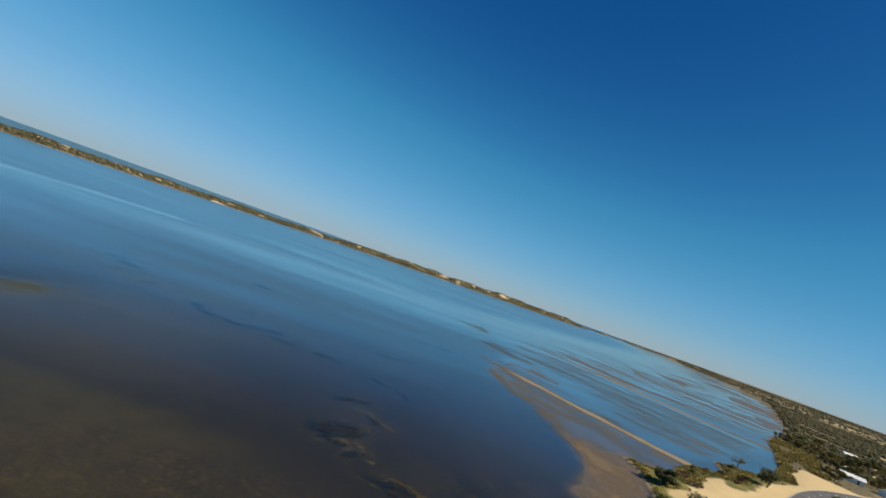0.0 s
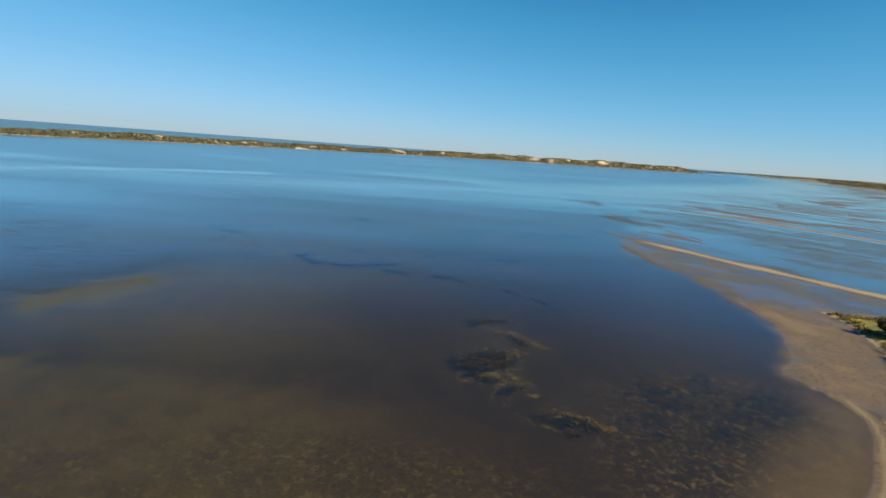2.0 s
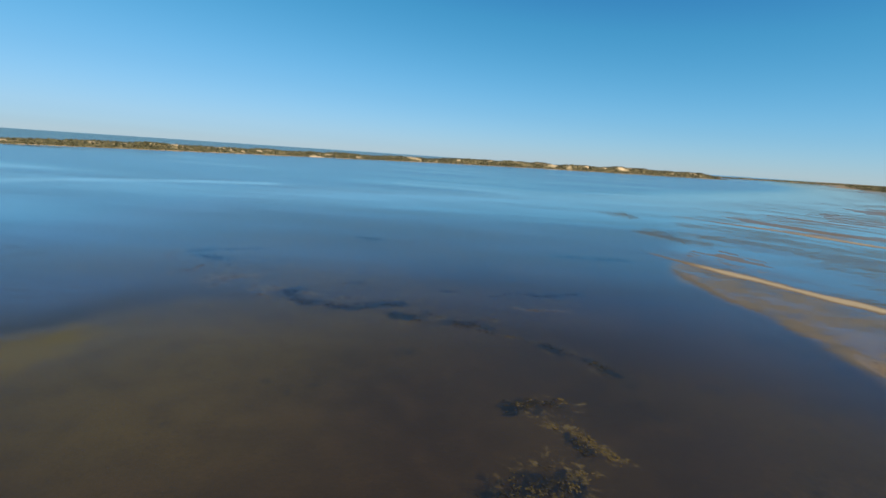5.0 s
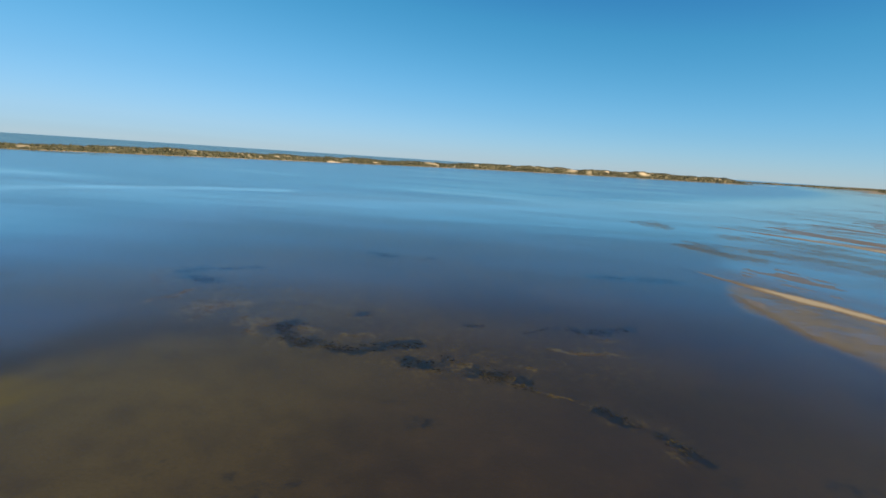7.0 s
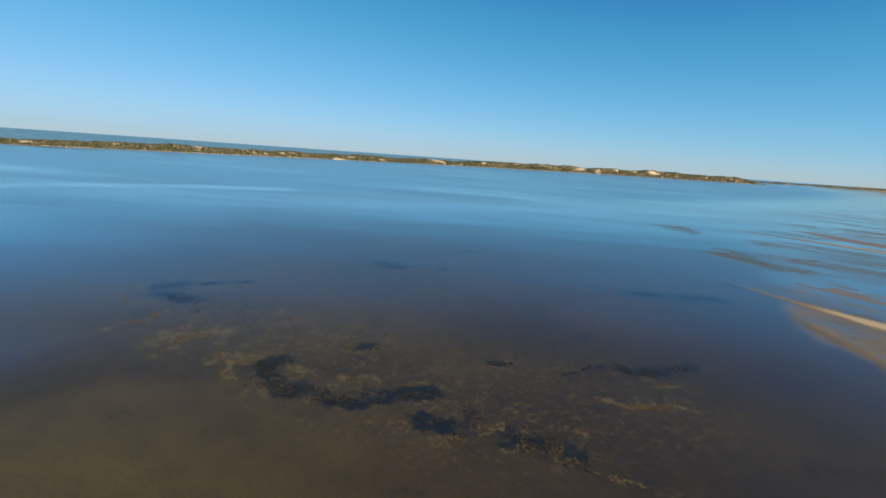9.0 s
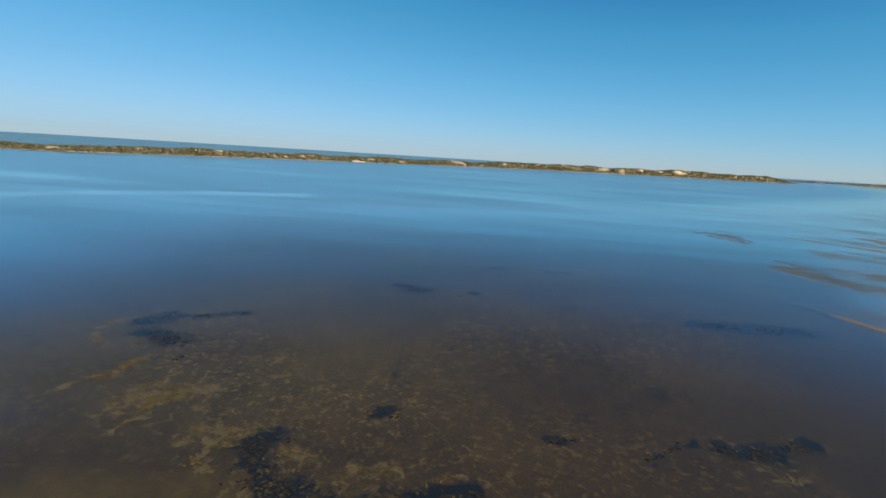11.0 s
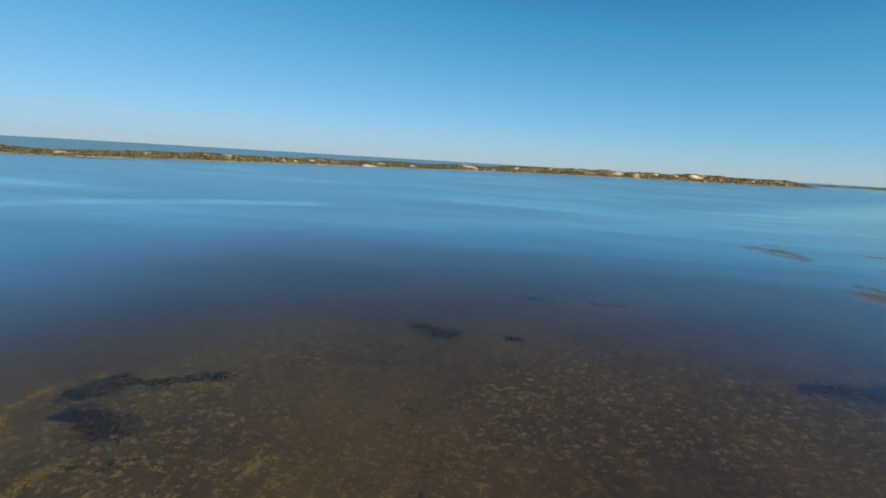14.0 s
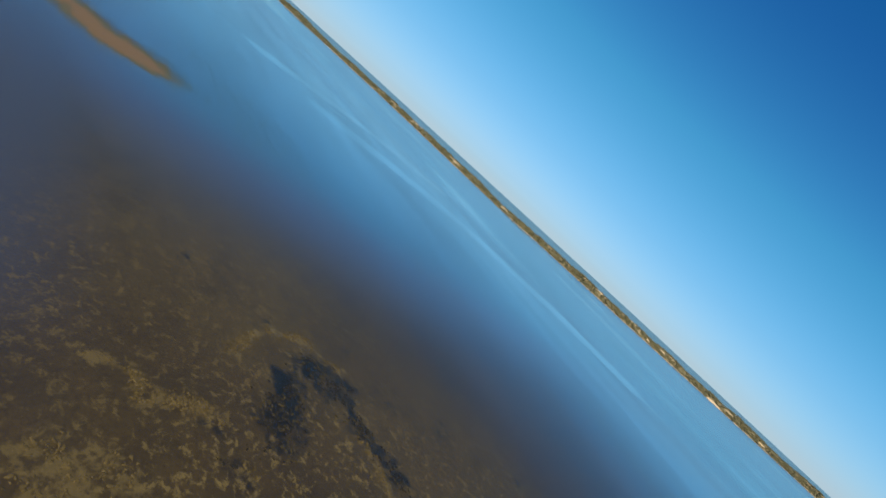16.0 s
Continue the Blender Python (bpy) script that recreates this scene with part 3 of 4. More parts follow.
def sheet(name, xs, ys, height, material, layers, smooth=True):
    gx, gy = np.meshgrid(xs, ys)
    x, y = gx.ravel(), gy.ravel()
    z = height(x, y)
    nx, ny = len(xs), len(ys)
    i = (np.arange(ny - 1)[:, None] * nx + np.arange(nx - 1)).ravel()
    quads = np.stack([i, i + 1, i + nx + 1, i + nx], 1)
    me = bpy.data.meshes.new(name)
    me.vertices.add(len(x))
    me.vertices.foreach_set("co", np.stack([x, y, z], 1).astype(np.float32).ravel())
    me.loops.add(quads.size)
    me.loops.foreach_set("vertex_index", quads.ravel().astype(np.int32))
    me.polygons.add(len(quads))
    me.polygons.foreach_set("loop_start", np.arange(0, quads.size, 4, dtype=np.int32))
    me.update(calc_edges=True)
    if smooth:
        me.polygons.foreach_set("use_smooth", np.ones(len(quads), bool))
    for key, make in layers.items():
        layer = me.attributes.new(key, "FLOAT", "POINT")
        layer.data.foreach_set("value", np.clip(make(x, y, z), 0, 1).astype(np.float32))
    me.materials.append(material)
    me.validate()
    return new(name, me)


# ---- ground, water ----


def shoals(x, y):
    """Soft banks of mud just under the surface, in the open water off the sand bars."""
    u, v = x * 0.56 - y * 0.83, x * 0.83 + y * 0.56
    out = 0.0
    for cx, cy, rx, ry in ((101, 338, 13, 26), (102, 258, 16, 27), (122, 258, 14, 9), (108, 150, 5, 9), (152, 200, 12, 6)):
        e = np.hypot((x - cx) / rx, (y - cy) / ry) + 1.3 * (fbm(u / 4, v, 6, 33, 5) - 0.5)
        out = np.maximum(out, ramp(e, 1.05, 0.70))
    return out * (0.35 + 0.65 * ramp(fbm(u / 4, v, 3.5, 35, 4), 0.36, 0.56))


def mudbank(x, y):
    return ramp(signed(x, y, MUD) + 5 * (fbm(x, y, 7, 293, 4) - 0.5), -3.5, 1) * (0.65 + 0.35 * ramp(fbm(x * 0.8 + y * 0.55, y * 0.8 - x * 0.55, 9, 297, 3), 0.35, 0.58))


def weed_of(x, y, z):
    out = np.zeros(len(x))
    near = np.flatnonzero((np.abs(x) < 140) & (y > 40) & (y < 250))
    for k, (line, half) in enumerate(WEED):
        patch = (0.5 if line in [w for w, _ in FAR_WEED[0]] else 1.0) * stroke(x[near], y[near], line, half * 1.7, 100 + k, 1.8) * (0.55 + 0.45 * ramp(fbm(x[near], y[near], 3.5, 150 + k, 3), 0.34, 0.56))
        out[near] = np.maximum(out[near], patch)
    speck = ramp(fbm(x, y, 8, 71), 0.60, 0.72) * ramp(fbm(x, y, 2.2, 73, 3), 0.52, 0.64)
    zone = ramp(np.hypot((x - 40) / 22, (y - 56) / 24), 1.1, 0.5) * ramp(signed(x, y, MUD), 2, -2) * 0.5
    zone = np.maximum(zone * ramp(fbm(x, y, 5, 75), 0.38, 0.62), 0)
    wide = 0.35 * ramp(np.hypot((x + 5) / 120, (y - 150) / 110), 1.1, 0.6) * speck
    return np.maximum(out, np.maximum(zone, wide))


def pale_of(x, y, z):
    out = np.zeros(len(x))
    near = np.flatnonzero((np.abs(x) < 140) & (y > 40) & (y < 250))
    for k, (line, half) in enumerate(PALE):
        out[near] = np.maximum(out[near], (0.6 if line[0][1] > 160 else 0.8) * stroke(x[near], y[near], line, half * 1.25, 200 + k, 1.3))
    return out


def ochre_of(x, y, z):
    out = np.zeros(len(x))
    for k, (line, half) in enumerate(OCHRE):
        out = np.maximum(out, (1.0 if k == 1 else 0.3 if k == 4 else 0.52) * stroke(x, y, line, half * (0.85 if k == 1 else 1.3), 300 + k, 3.5))
    return out


def beside_weed(x, y):
    """The loose weed scattered about the beds."""
    out = np.zeros(len(x))
    near = np.flatnonzero((np.abs(x) < 120) & (y > 45) & (y < 240))
    for k, (line, half) in enumerate(WEED):
        out[near] = np.maximum(out[near], stroke(x[near], y[near], line, 2.0 * half + 1.6, 600 + k, 2.4))
    return out * ramp(fbm(x, y, 4, 611, 3), 0.30, 0.58)


def mottle_of(x, y, z):
    a = 0.85 * ramp(np.hypot((x + 40) / 44, (y - 166) / 48), 1.15, 0.5)
    a = np.maximum(a, 0.4 * ramp(np.hypot((x + 66) / 40, (y - 150) / 40), 1.15, 0.5))
    a = np.maximum(a, 0.7 * ramp(np.hypot(x / 72, (y - 198) / 54), 1.15, 0.5))
    a = np.maximum(a, 0.45 * ramp(np.hypot((x + 6) / 42, (y - 128) / 22), 1.15, 0.5))
    a = np.maximum(a, 0.75 * beside_weed(x, y))
    b = 0.9 * ramp(np.hypot((x - 40) / 24, (y - 52) / 24), 1.1, 0.6)
    c = 0.36 * ramp(np.hypot((x + 15) / 45, (y - 36) / 16), 1.1, 0.6)
    return np.maximum.reduce([a, b, c]) * (0.5 + 0.5 * ramp(fbm(x, y, 30, 81, 3), 0.30, 0.55))


def speckle_of(x, y, z):
    a = ramp(np.hypot((x - 40) / 24, (y - 54) / 26), 1.1, 0.55) * ramp(signed(x, y, MUD), 3, -1)
    b = 0.42 * ramp(np.hypot((x + 8) / 55, (y - 38) / 18), 1.1, 0.55)
    c = 0.35 * ramp(np.hypot((x + 5) / 55, (y - 130) / 24), 1.1, 0.5)
    c = np.maximum(c, 0.6 * beside_weed(x, y))
    return np.maximum.reduce([a, b, c]) * (0.35 + 0.65 * ramp(fbm(x, y, 14, 181, 3), 0.32, 0.58))


def shoal_of(x, y, z):
    d = inland(x, y)
    b, _ = line_dist(x, y, RIDGE[4:])
    near = np.minimum(-d, b) + 7 * (fbm(x, y, 9, 291, 3) - 0.5)
    mud = np.maximum.reduce([mudbank(x, y), 0.45 * shoals(x, y), 0.5 * between_bars(x, y), 0.5 * outer_flats(x, y)])
    return np.maximum(0.75 * ramp(near, 13, 2) * ramp(np.hypot(x - 50, y - 45), 60, 30), mud)


def peat_of(x, y, z):
    a = ramp(np.hypot((x - 18) / 32, (y - 62) / 46), 1.15, 0.45)
    b = 0.7 * ramp(np.hypot((x - 25) / 30, (y - 120) / 40), 1.15, 0.45)
    return np.maximum(a, b) * (0.55 + 0.45 * ramp(fbm(x, y, 26, 295, 3), 0.32, 0.60))


def bay_of(x, y, z):
    return ramp(np.hypot(x - 100, y - 90), 140, 200) * ramp(inland(x, y), -45, -18)


def silt_of(x, y, z):
    wob = 5 * (fbm(x, y, 9, 283, 3) - 0.5)
    left = ramp(signed(x, y, TURBID) + wob, -1.5, 3.5) * ramp(x, -2, -40) * (0.7 * ramp(y, 56, 80) + 0.3 * ramp(y, 88, 110))
    beyond = 0.5 * ramp(x, 12, -45) * ramp(y, 118, 134) * ramp(y, 215, 150)
    near = 0.65 * ramp(signed(x, y, SILT_NEAR) + wob, -3, 6)
    return np.maximum.reduce([left, beyond, near]) * (0.5 + 0.5 * ramp(fbm(x, y, 30, 281, 3), 0.30, 0.62))


# Mask of the blue painted on the bed: full at sea, growing across the lagoon.
def water_blue_of(x, y, z):
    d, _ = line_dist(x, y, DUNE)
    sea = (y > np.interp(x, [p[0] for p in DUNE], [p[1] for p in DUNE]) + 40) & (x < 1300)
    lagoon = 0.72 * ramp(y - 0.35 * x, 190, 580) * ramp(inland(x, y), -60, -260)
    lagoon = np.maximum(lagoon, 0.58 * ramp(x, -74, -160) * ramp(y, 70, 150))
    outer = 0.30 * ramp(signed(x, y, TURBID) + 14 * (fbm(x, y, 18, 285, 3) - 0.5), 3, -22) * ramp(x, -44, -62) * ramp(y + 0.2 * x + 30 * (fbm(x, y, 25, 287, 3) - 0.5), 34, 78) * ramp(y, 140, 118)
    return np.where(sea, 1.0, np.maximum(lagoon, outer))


def sand_of(x, y, z):
    lot = ramp(signed(x, y, LOT) + 4 * (fbm(x, y, 6, 91) - 0.5), -0.6, 0.8)
    b, _ = line_dist(x, y, ROAD)
    lot = np.maximum(lot, 0.85 * ramp(b + 5 * (fbm(x, y, 9, 93) - 0.5), 9, 6.5))
    glade = ramp(fbm(x, y, 38, 95, 3), 0.60, 0.66) * ramp(inland(x, y), 15, 40) * ramp(x, 190, 240)
    return np.maximum(lot, glade)


def turf_of(x, y, z):
    return ramp(z, 0.22, 0.45) * (1 - sand_of(x, y, z)) * ramp(np.hypot(x - 100, y - 90), 170, 110)


def scrub_of(x, y, z):
    d = inland(x, y) + 6 * (fbm(x, y, 14, 98) - 0.5)
    return ramp(z, 0.03, 0.09) * ramp(d, -25, -5) * (1 - sand_of(x, y, z)) * ramp(np.hypot(x - 100, y - 90), 110, 170)


xs = stops(-130, 250, 0.95, -4900, 4900)
ys = stops(20, 380, 0.95, -4900, 4900)
ground = sheet("ground", xs, ys, land_of, M_GROUND, {"weed": weed_of, "pale": pale_of, "ochre": ochre_of, "mottle": mottle_of, "speckle": speckle_of, "silt": silt_of, "shoal": shoal_of, "bay": bay_of, "peat": peat_of, "deep": water_blue_of, "sand": sand_of, "turf": turf_of, "scrub": scrub_of})
tagged(ground, "brown lagoon bed, tan sand bars and grassy sandy shore", "ground", kind="structure")


def slick_of(x, y, z):
    out = 0.9 * stroke(x, y, [(-275, 215), (-270, 265), (-258, 300), (-235, 332), (-195, 366), (-150, 388)], 15, 401, 3)
    out = np.maximum(out, 0.4 * stroke(x, y, [(-150, 388), (-90, 405), (-20, 440)], 7, 403, 3))
    out = np.maximum(out, 0.75 * stroke(x, y, [(-60, 495), (-12, 483), (31, 468), (66, 433), (80, 385)], 16, 405, 4))
    out = np.maximum(out, 0.6 * stroke(x, y, [(-320, 180), (-340, 260), (-330, 330)], 14, 409, 4))
    flats = ramp(inland(x, y), -420, -230) * ramp(y, 230, 330) * 0.9
    u, v = x * 0.56 - y * 0.83, x * 0.83 + y * 0.56
    pools = 0.85 * between_bars(x, y) * ramp(fbm(u / 4, v, 14, 407, 4), 0.30, 0.55)
    return np.maximum.reduce([out, flats, pools])


def film_of(x, y, z):
    out = 0.35 * ramp(fbm(x, y, 55, 411, 3), 0.45, 0.68) * ramp(y, 230, 140)
    lip = mud_lip(x, y)
    u, v = x * 0.56 - y * 0.83, x * 0.83 + y * 0.56
    wet = 0.30 + 0.45 * ramp(fbm(u / 3, v, 6, 415, 4), 0.34, 0.60) + 0.35 * ramp(y, 104, 94)
    shallow = np.maximum(between_bars(x, y), outer_flats(x, y)) * (0.12 + 0.42 * ramp(fbm(u / 4, v, 10, 419, 4), 0.40, 0.62))
    out = np.maximum(out, shallow)
    out = np.maximum(out, np.maximum(np.minimum(0.97, np.maximum(lip, wet)) * mudbank(x, y) * ramp(y, 215, 175), 0.68 * shoals(x, y)))
    for k in (0, 1, 4):
        line, half = OCHRE[k]
        out = np.maximum(out, (0.9 if k == 1 else 0.3 if k == 4 else 0.6) * stroke(x, y, line, half * 1.4, 420 + k, 2.5))
    return out


def choppy_of(x, y, z):
    return ((y > np.interp(x, [p[0] for p in DUNE], [p[1] for p in DUNE]) + 60) & (x < 1300)).astype(float)


wx = stops(-300, 300, 3, -4900, 4900, 1.12)
wy = stops(0, 520, 3, -4900, 4900, 1.12)
water = sheet("water", wx, wy, lambda x, y: np.zeros(len(x)), M_WATER, {"slick": slick_of, "choppy": choppy_of, "film": film_of})
tagged(water, "shallow blue-brown lagoon water with calm pale streaks", "water", kind="structure")

# ---- far dune ridge ----


# Wind-blown hollows of bare sand: the shore below each, how far behind it they lie, their half width.
BLOWN = [(-700, 913, 50, 12), (-614, 1034, 52, 15), (-642, 995, 46, 6), (-557, 1110, 62, 13), (-526, 1150, 30, 13), (-500, 1184, 48, 12), (-305, 1405, 30, 14), (-23, 1682, 55, 14), (94, 1762, 60, 12), (343, 1905, 58, 26), (482, 1966, 50, 20),
         (566, 2001, 55, 20), (640, 2030, 52, 22)]


def blown(x, y):
    out = np.zeros(np.shape(x))
    for sx, sy, back, half in BLOWN:
        half = 0.62 * half
        far = math.hypot(sx + 6, sy - 57)
        cx, cy = sx + (sx + 6) / far * back, sy + (sy - 57) / far * back
        out = np.maximum(out, ramp(np.hypot(x - cx, y - cy) + 0.8 * half * (fbm(x, y, 14, 523, 3) - 0.5), half * 1.15, half * 0.7))
    return out


def strip_mesh(name, line, heights, seed):
    """A long ridge of dunes behind a shoreline."""
    pts = [Vector((*p, 0)) for p in line]
    rows_v = []
    for a, b in zip(pts, pts[1:]):
        k = max(2, int((b - a).length / 9))
        rows_v += [a.lerp(b, i / k) for i in range(k)]
    rows_v.append(pts[-1])
    x = np.array([v.x for v in rows_v])
    y = np.array([v.y for v in rows_v])
    for _ in range(14):
        x[1:-1], y[1:-1] = (x[:-2] + x[1:-1] + x[2:]) / 3, (y[:-2] + y[1:-1] + y[2:]) / 3
    tx, ty = np.gradient(x), np.gradient(y)
    ln = np.hypot(tx, ty)
    nx, ny = -ty / ln, tx / ln
    s = np.linspace(0, 1, len(x))
    w = np.array([-6, -1, 0, 3, 7, 12, 18, 25, 33, 42, 52, 63, 75, 88, 102, 120, 140, 165, 190])
    gx = x[:, None] + nx[:, None] * w
    gy = y[:, None] + ny[:, None] * w
    top = np.interp(s, heights[0], heights[1])[:, None]
    f = w[None, :] / 190.0
    prof = ramp(f, 0.0, 0.30) * ramp(f, 1.02, 0.55)
    ends = ramp(s, 0.0, 0.02) * ramp(s, 1.0, 0.985)
    z = -0.3 + 0.55 * ramp(w[None, :], -4, 3) + top * prof * (0.25 + 1.15 * fbm(gx, gy, 95, seed, 4)) * ends[:, None]
    edge = (w < 1)[None, :]
    z = np.where(edge, np.minimum(z, -0.1 + 0.35 * ramp(w[None, :], -4, 1)), z)
    open_sand = blown(gx, gy)
    z = z + 1.6 * open_sand * ramp(w[None, :], 12, 40) * ends[:, None]
    ns, nw = gx.shape
    i = (np.arange(ns - 1)[:, None] * nw + np.arange(nw - 1)).ravel()
    quads = np.stack([i, i + nw, i + nw + 1, i + 1], 1)
    me = mesh_of(name, np.stack([gx.ravel(), gy.ravel(), z.ravel()], 1).tolist(), quads.tolist(), M_DUNE, True)
    hollow = ramp(fbm(gx, gy, 32, 521, 3) + 0.06 * (fbm(gx, gy, 14, 527, 2) - 0.5), 0.668, 0.70) * ramp(w[None, :], 10, 30)
    beach = 0.6 * ramp(w[None, :], 9, 5) * (0.35 + 0.65 * ramp(fbm(gx, gy, 130, 529, 2), 0.40, 0.55))
    bluff = ramp(np.hypot(gx + 394, gy - 1313), 30, 18) * ramp(w[None, :], 34, 22)
    layer = me.attributes.new("bare", "FLOAT", "POINT")
    layer.data.foreach_set("value", np.maximum.reduce([0.5 * hollow, beach, bluff, open_sand]).ravel().astype(np.float32))
    return new(name, me), gx, gy, z, w


def clumps(name, spots, material, seed, label, flat=0.7):
    """Many small bushes in one mesh: rough, uneven tufts."""
    rng = np.random.RandomState(seed)
    ico = bmesh.new()
    bmesh.ops.create_icosphere(ico, subdivisions=1, radius=1)
    base = np.array([v.co[:] for v in ico.verts])
    tri = np.array([[v.index for v in f.verts] for f in ico.faces])
    ico.free()
    n = len(spots)
    spots = np.asarray(spots, float)
    wild = rng.uniform(0.55, 1.35, (n, len(base), 1))
    v = base[None] * wild * spots[:, None, 3:4] * np.array([1, 1, flat])
    turn = rng.uniform(0, 6.28, n)
    c, s = np.cos(turn)[:, None], np.sin(turn)[:, None]
    v = np.stack([v[..., 0] * c - v[..., 1] * s, v[..., 0] * s + v[..., 1] * c, v[..., 2]], -1) + spots[:, None, :3]
    f = tri[None] + (np.arange(n) * len(base))[:, None, None]
    me = mesh_of(name, v.reshape(-1, 3).tolist(), f.reshape(-1, 3).tolist(), material)
    return tagged(new(name, me), label, "scrub", kind="stuff")


dune, dx, dy, dz, dw = strip_mesh("dune_ridge", DUNE, ([0, 0.25, 0.45, 0.6, 0.72, 0.85, 1], [9, 9, 9, 11, 14, 21, 23]), 501)
tagged(dune, "pale sand dune ridge beyond the lagoon", "dune", kind="structure")
FAR = [(1250, 2700), (1700, 2800), (2200, 2950), (2900, 3300)]
spit, fx, fy, fz, fw = strip_mesh("far_shore", FAR, ([0, 1], [6, 7]), 511)
tagged(spit, "low scrubby shore far across the lagoon", "shore", kind="structure")


def scrub_spots(gx, gy, z, w, count, seed, size):
    """Places for bushes on a ridge, leaving the beach and wind-blown hollows bare."""
    r = np.random.RandomState(seed)
    out = []
    a, b = r.randint(0, gx.shape[0] - 1, count), r.uniform(0, len(w) - 1.001, count)
    k = b.astype(int)
    t = b - k
    x, y, h = (g[a, k] * (1 - t) + g[a, k + 1] * t for g in (gx, gy, z))
    x, y = x + r.uniform(-5, 5, count), y + r.uniform(-5, 5, count)
    back = w[k] * (1 - t) + w[k + 1] * t
    bare = fbm(x, y, 32, 521, 3)
    keep = (back > 7) & (bare < 0.668) & (back < 170)
    cliff = np.hypot(x + 394, y - 1313) < 22
    keep &= ~(cliff & (back < 28)) & (blown(x, y) < 0.35)
    s = r.uniform(*size, count) * (0.7 + 0.6 * fbm(x, y, 40, 525, 2))
    return np.stack([x, y, h + 0.1 * s, s], 1)[keep]


clumps("dune_scrub", scrub_spots(dx, dy, dz, dw, 26000, 531, (1.6, 4.2)), M_SCRUB, 541, "olive-brown coastal scrub covering the sand dunes")
clumps("far_scrub", scrub_spots(fx, fy, fz, fw, 5000, 533, (1.6, 3.4)), M_WOODS, 543, "dark scrub on the distant shore")

# ---- trees and bushes ----


def tube(verts, faces, path, radii, sides=6):
    """Adds a tapered limb along a path."""
    first = len(verts)
    for k, (p, r) in enumerate(zip(path, radii)):
        ahead = (path[min(k + 1, len(path) - 1)] - path[max(k - 1, 0)]).normalized()
        a = ahead.cross(Vector((0.3, 0.9, 0.1))).normalized()
        b = ahead.cross(a)
        for i in range(sides):
            t = i * math.tau / sides
            verts.append(p + r * (math.cos(t) * a + math.sin(t) * b))
    for k in range(len(path) - 1):
        for i in range(sides):
            o = first + k * sides
            faces.append((o + i, o + (i + 1) % sides, o + sides + (i + 1) % sides, o + sides + i))
    faces.append(tuple(first + (len(path) - 1) * sides + i for i in range(sides)))


def leaves(rnd, verts, faces, centre, radius, count, size):
    for _ in range(count):
        d = Vector((rnd.gauss(0, 1), rnd.gauss(0, 1), rnd.gauss(0, 0.75))).normalized() * radius * rnd.uniform(0.35, 1.0) ** 0.6
        d.z *= 0.7
        a = Vector((rnd.gauss(0, 1), rnd.gauss(0, 1), rnd.gauss(0, 0.6))).normalized()
        b = a.orthogonal().normalized()
        s = size * rnd.uniform(0.6, 1.4)
        o = len(verts)
        c = centre + d
        verts += [c - a * s, c + b * s * 0.55, c + a * s, c - b * s * 0.55]
        faces.append((o, o + 1, o + 2, o + 3))


def tree(name, seed, height, width, crown_from, material, label, category="tree", limbs=9, per=70, leaf=0.22, open_crown=0.3, lean=0.1):
    """A tree or tall bush at the origin: tapered trunk with limbs, and a crown of leaf clumps on their ends."""
    rnd = random.Random(seed)
    top = new(name)
    tv, tf, cv, cf = [], [], [], []
    tips = []
    r0 = 0.035 * height + 0.04
    mid = Vector((rnd.uniform(-lean, lean) * height, rnd.uniform(-lean, lean) * height, height * crown_from))
    tube(tv, tf, [Vector((0, 0, -0.3)), Vector((0, 0, 0.15 * height)) + mid * 0.1, mid], [r0 * 1.4, r0, r0 * 0.75])
    for k in range(limbs):
        ang = k * 2.399 + rnd.uniform(-0.5, 0.5)
        out = width / 2 * rnd.uniform(0.35, 1.0)
        end = Vector((math.cos(ang) * out, math.sin(ang) * out, height * (crown_from + (1 - crown_from) * rnd.uniform(0.25, 0.92) * (1.12 - 0.5 * (2 * out / width) ** 2))))
        bend = mid.lerp(end, 0.5) + Vector((0, 0, rnd.uniform(0.0, 0.12) * height))
        tube(tv, tf, [mid * rnd.uniform(0.7, 1.0), bend, end], [r0 * 0.5, r0 * 0.3, r0 * 0.1], 5)
        tips += [end, bend.lerp(end, 0.55)]
    for tip in tips:
        if rnd.random() > open_crown * 0.4:
            leaves(rnd, cv, cf, tip, width * rnd.uniform(0.13, 0.24), per, leaf)
    for nm, v, f, mat in (("trunk", tv, tf, M_BARK), ("crown", cv, cf, material)):
        ob = new(nm, mesh_of(nm, [q[:] for q in v], f, mat))
        ob.parent = top
    return tagged(top, label, category)


def put(ob, x, y, turn=0.0, scale=1.0):
    z = float(land_of(np.array([x]), np.array([y]))[0])
    ob.location, ob.rotation_euler, ob.scale = (x, y, z - 0.02), (0, 0, radians(turn)), (scale,) * 3
    return ob


def again(ob, x, y, turn, scale):
    c = copy_thing(ob, Matrix.Identity(4))
    return put(c, x, y, turn, scale)


twin = put(tree("coastal_tree", 11, 4.4, 4.6, 0.10, M_LEAF_DARK, "dark green rounded coastal tree on the grassy cape", limbs=15, per=260, leaf=0.17, open_crown=0.0), 87.6, 91.4)
again(twin, 89.4, 92.6, 140, 0.62)
spread_tree = put(tree("spreading_tree", 23, 6.0, 11.0, 0.3, M_LEAF_DARK, "sprawling dark green tree with open crown on sand", limbs=13, per=330, leaf=0.19, open_crown=0.9), 83.5, 71.5, 0, 0.88)
again(spread_tree, 86.5, 75.0, 200, 0.55)
thin = put(tree("sparse_tree", 31, 6.5, 6.0, 0.45, M_LEAF_GREY, "thin sparse grey tree at the water's edge", limbs=10, per=70, leaf=0.18, open_crown=0.7), 150.5, 136.6, 0, 0.7)
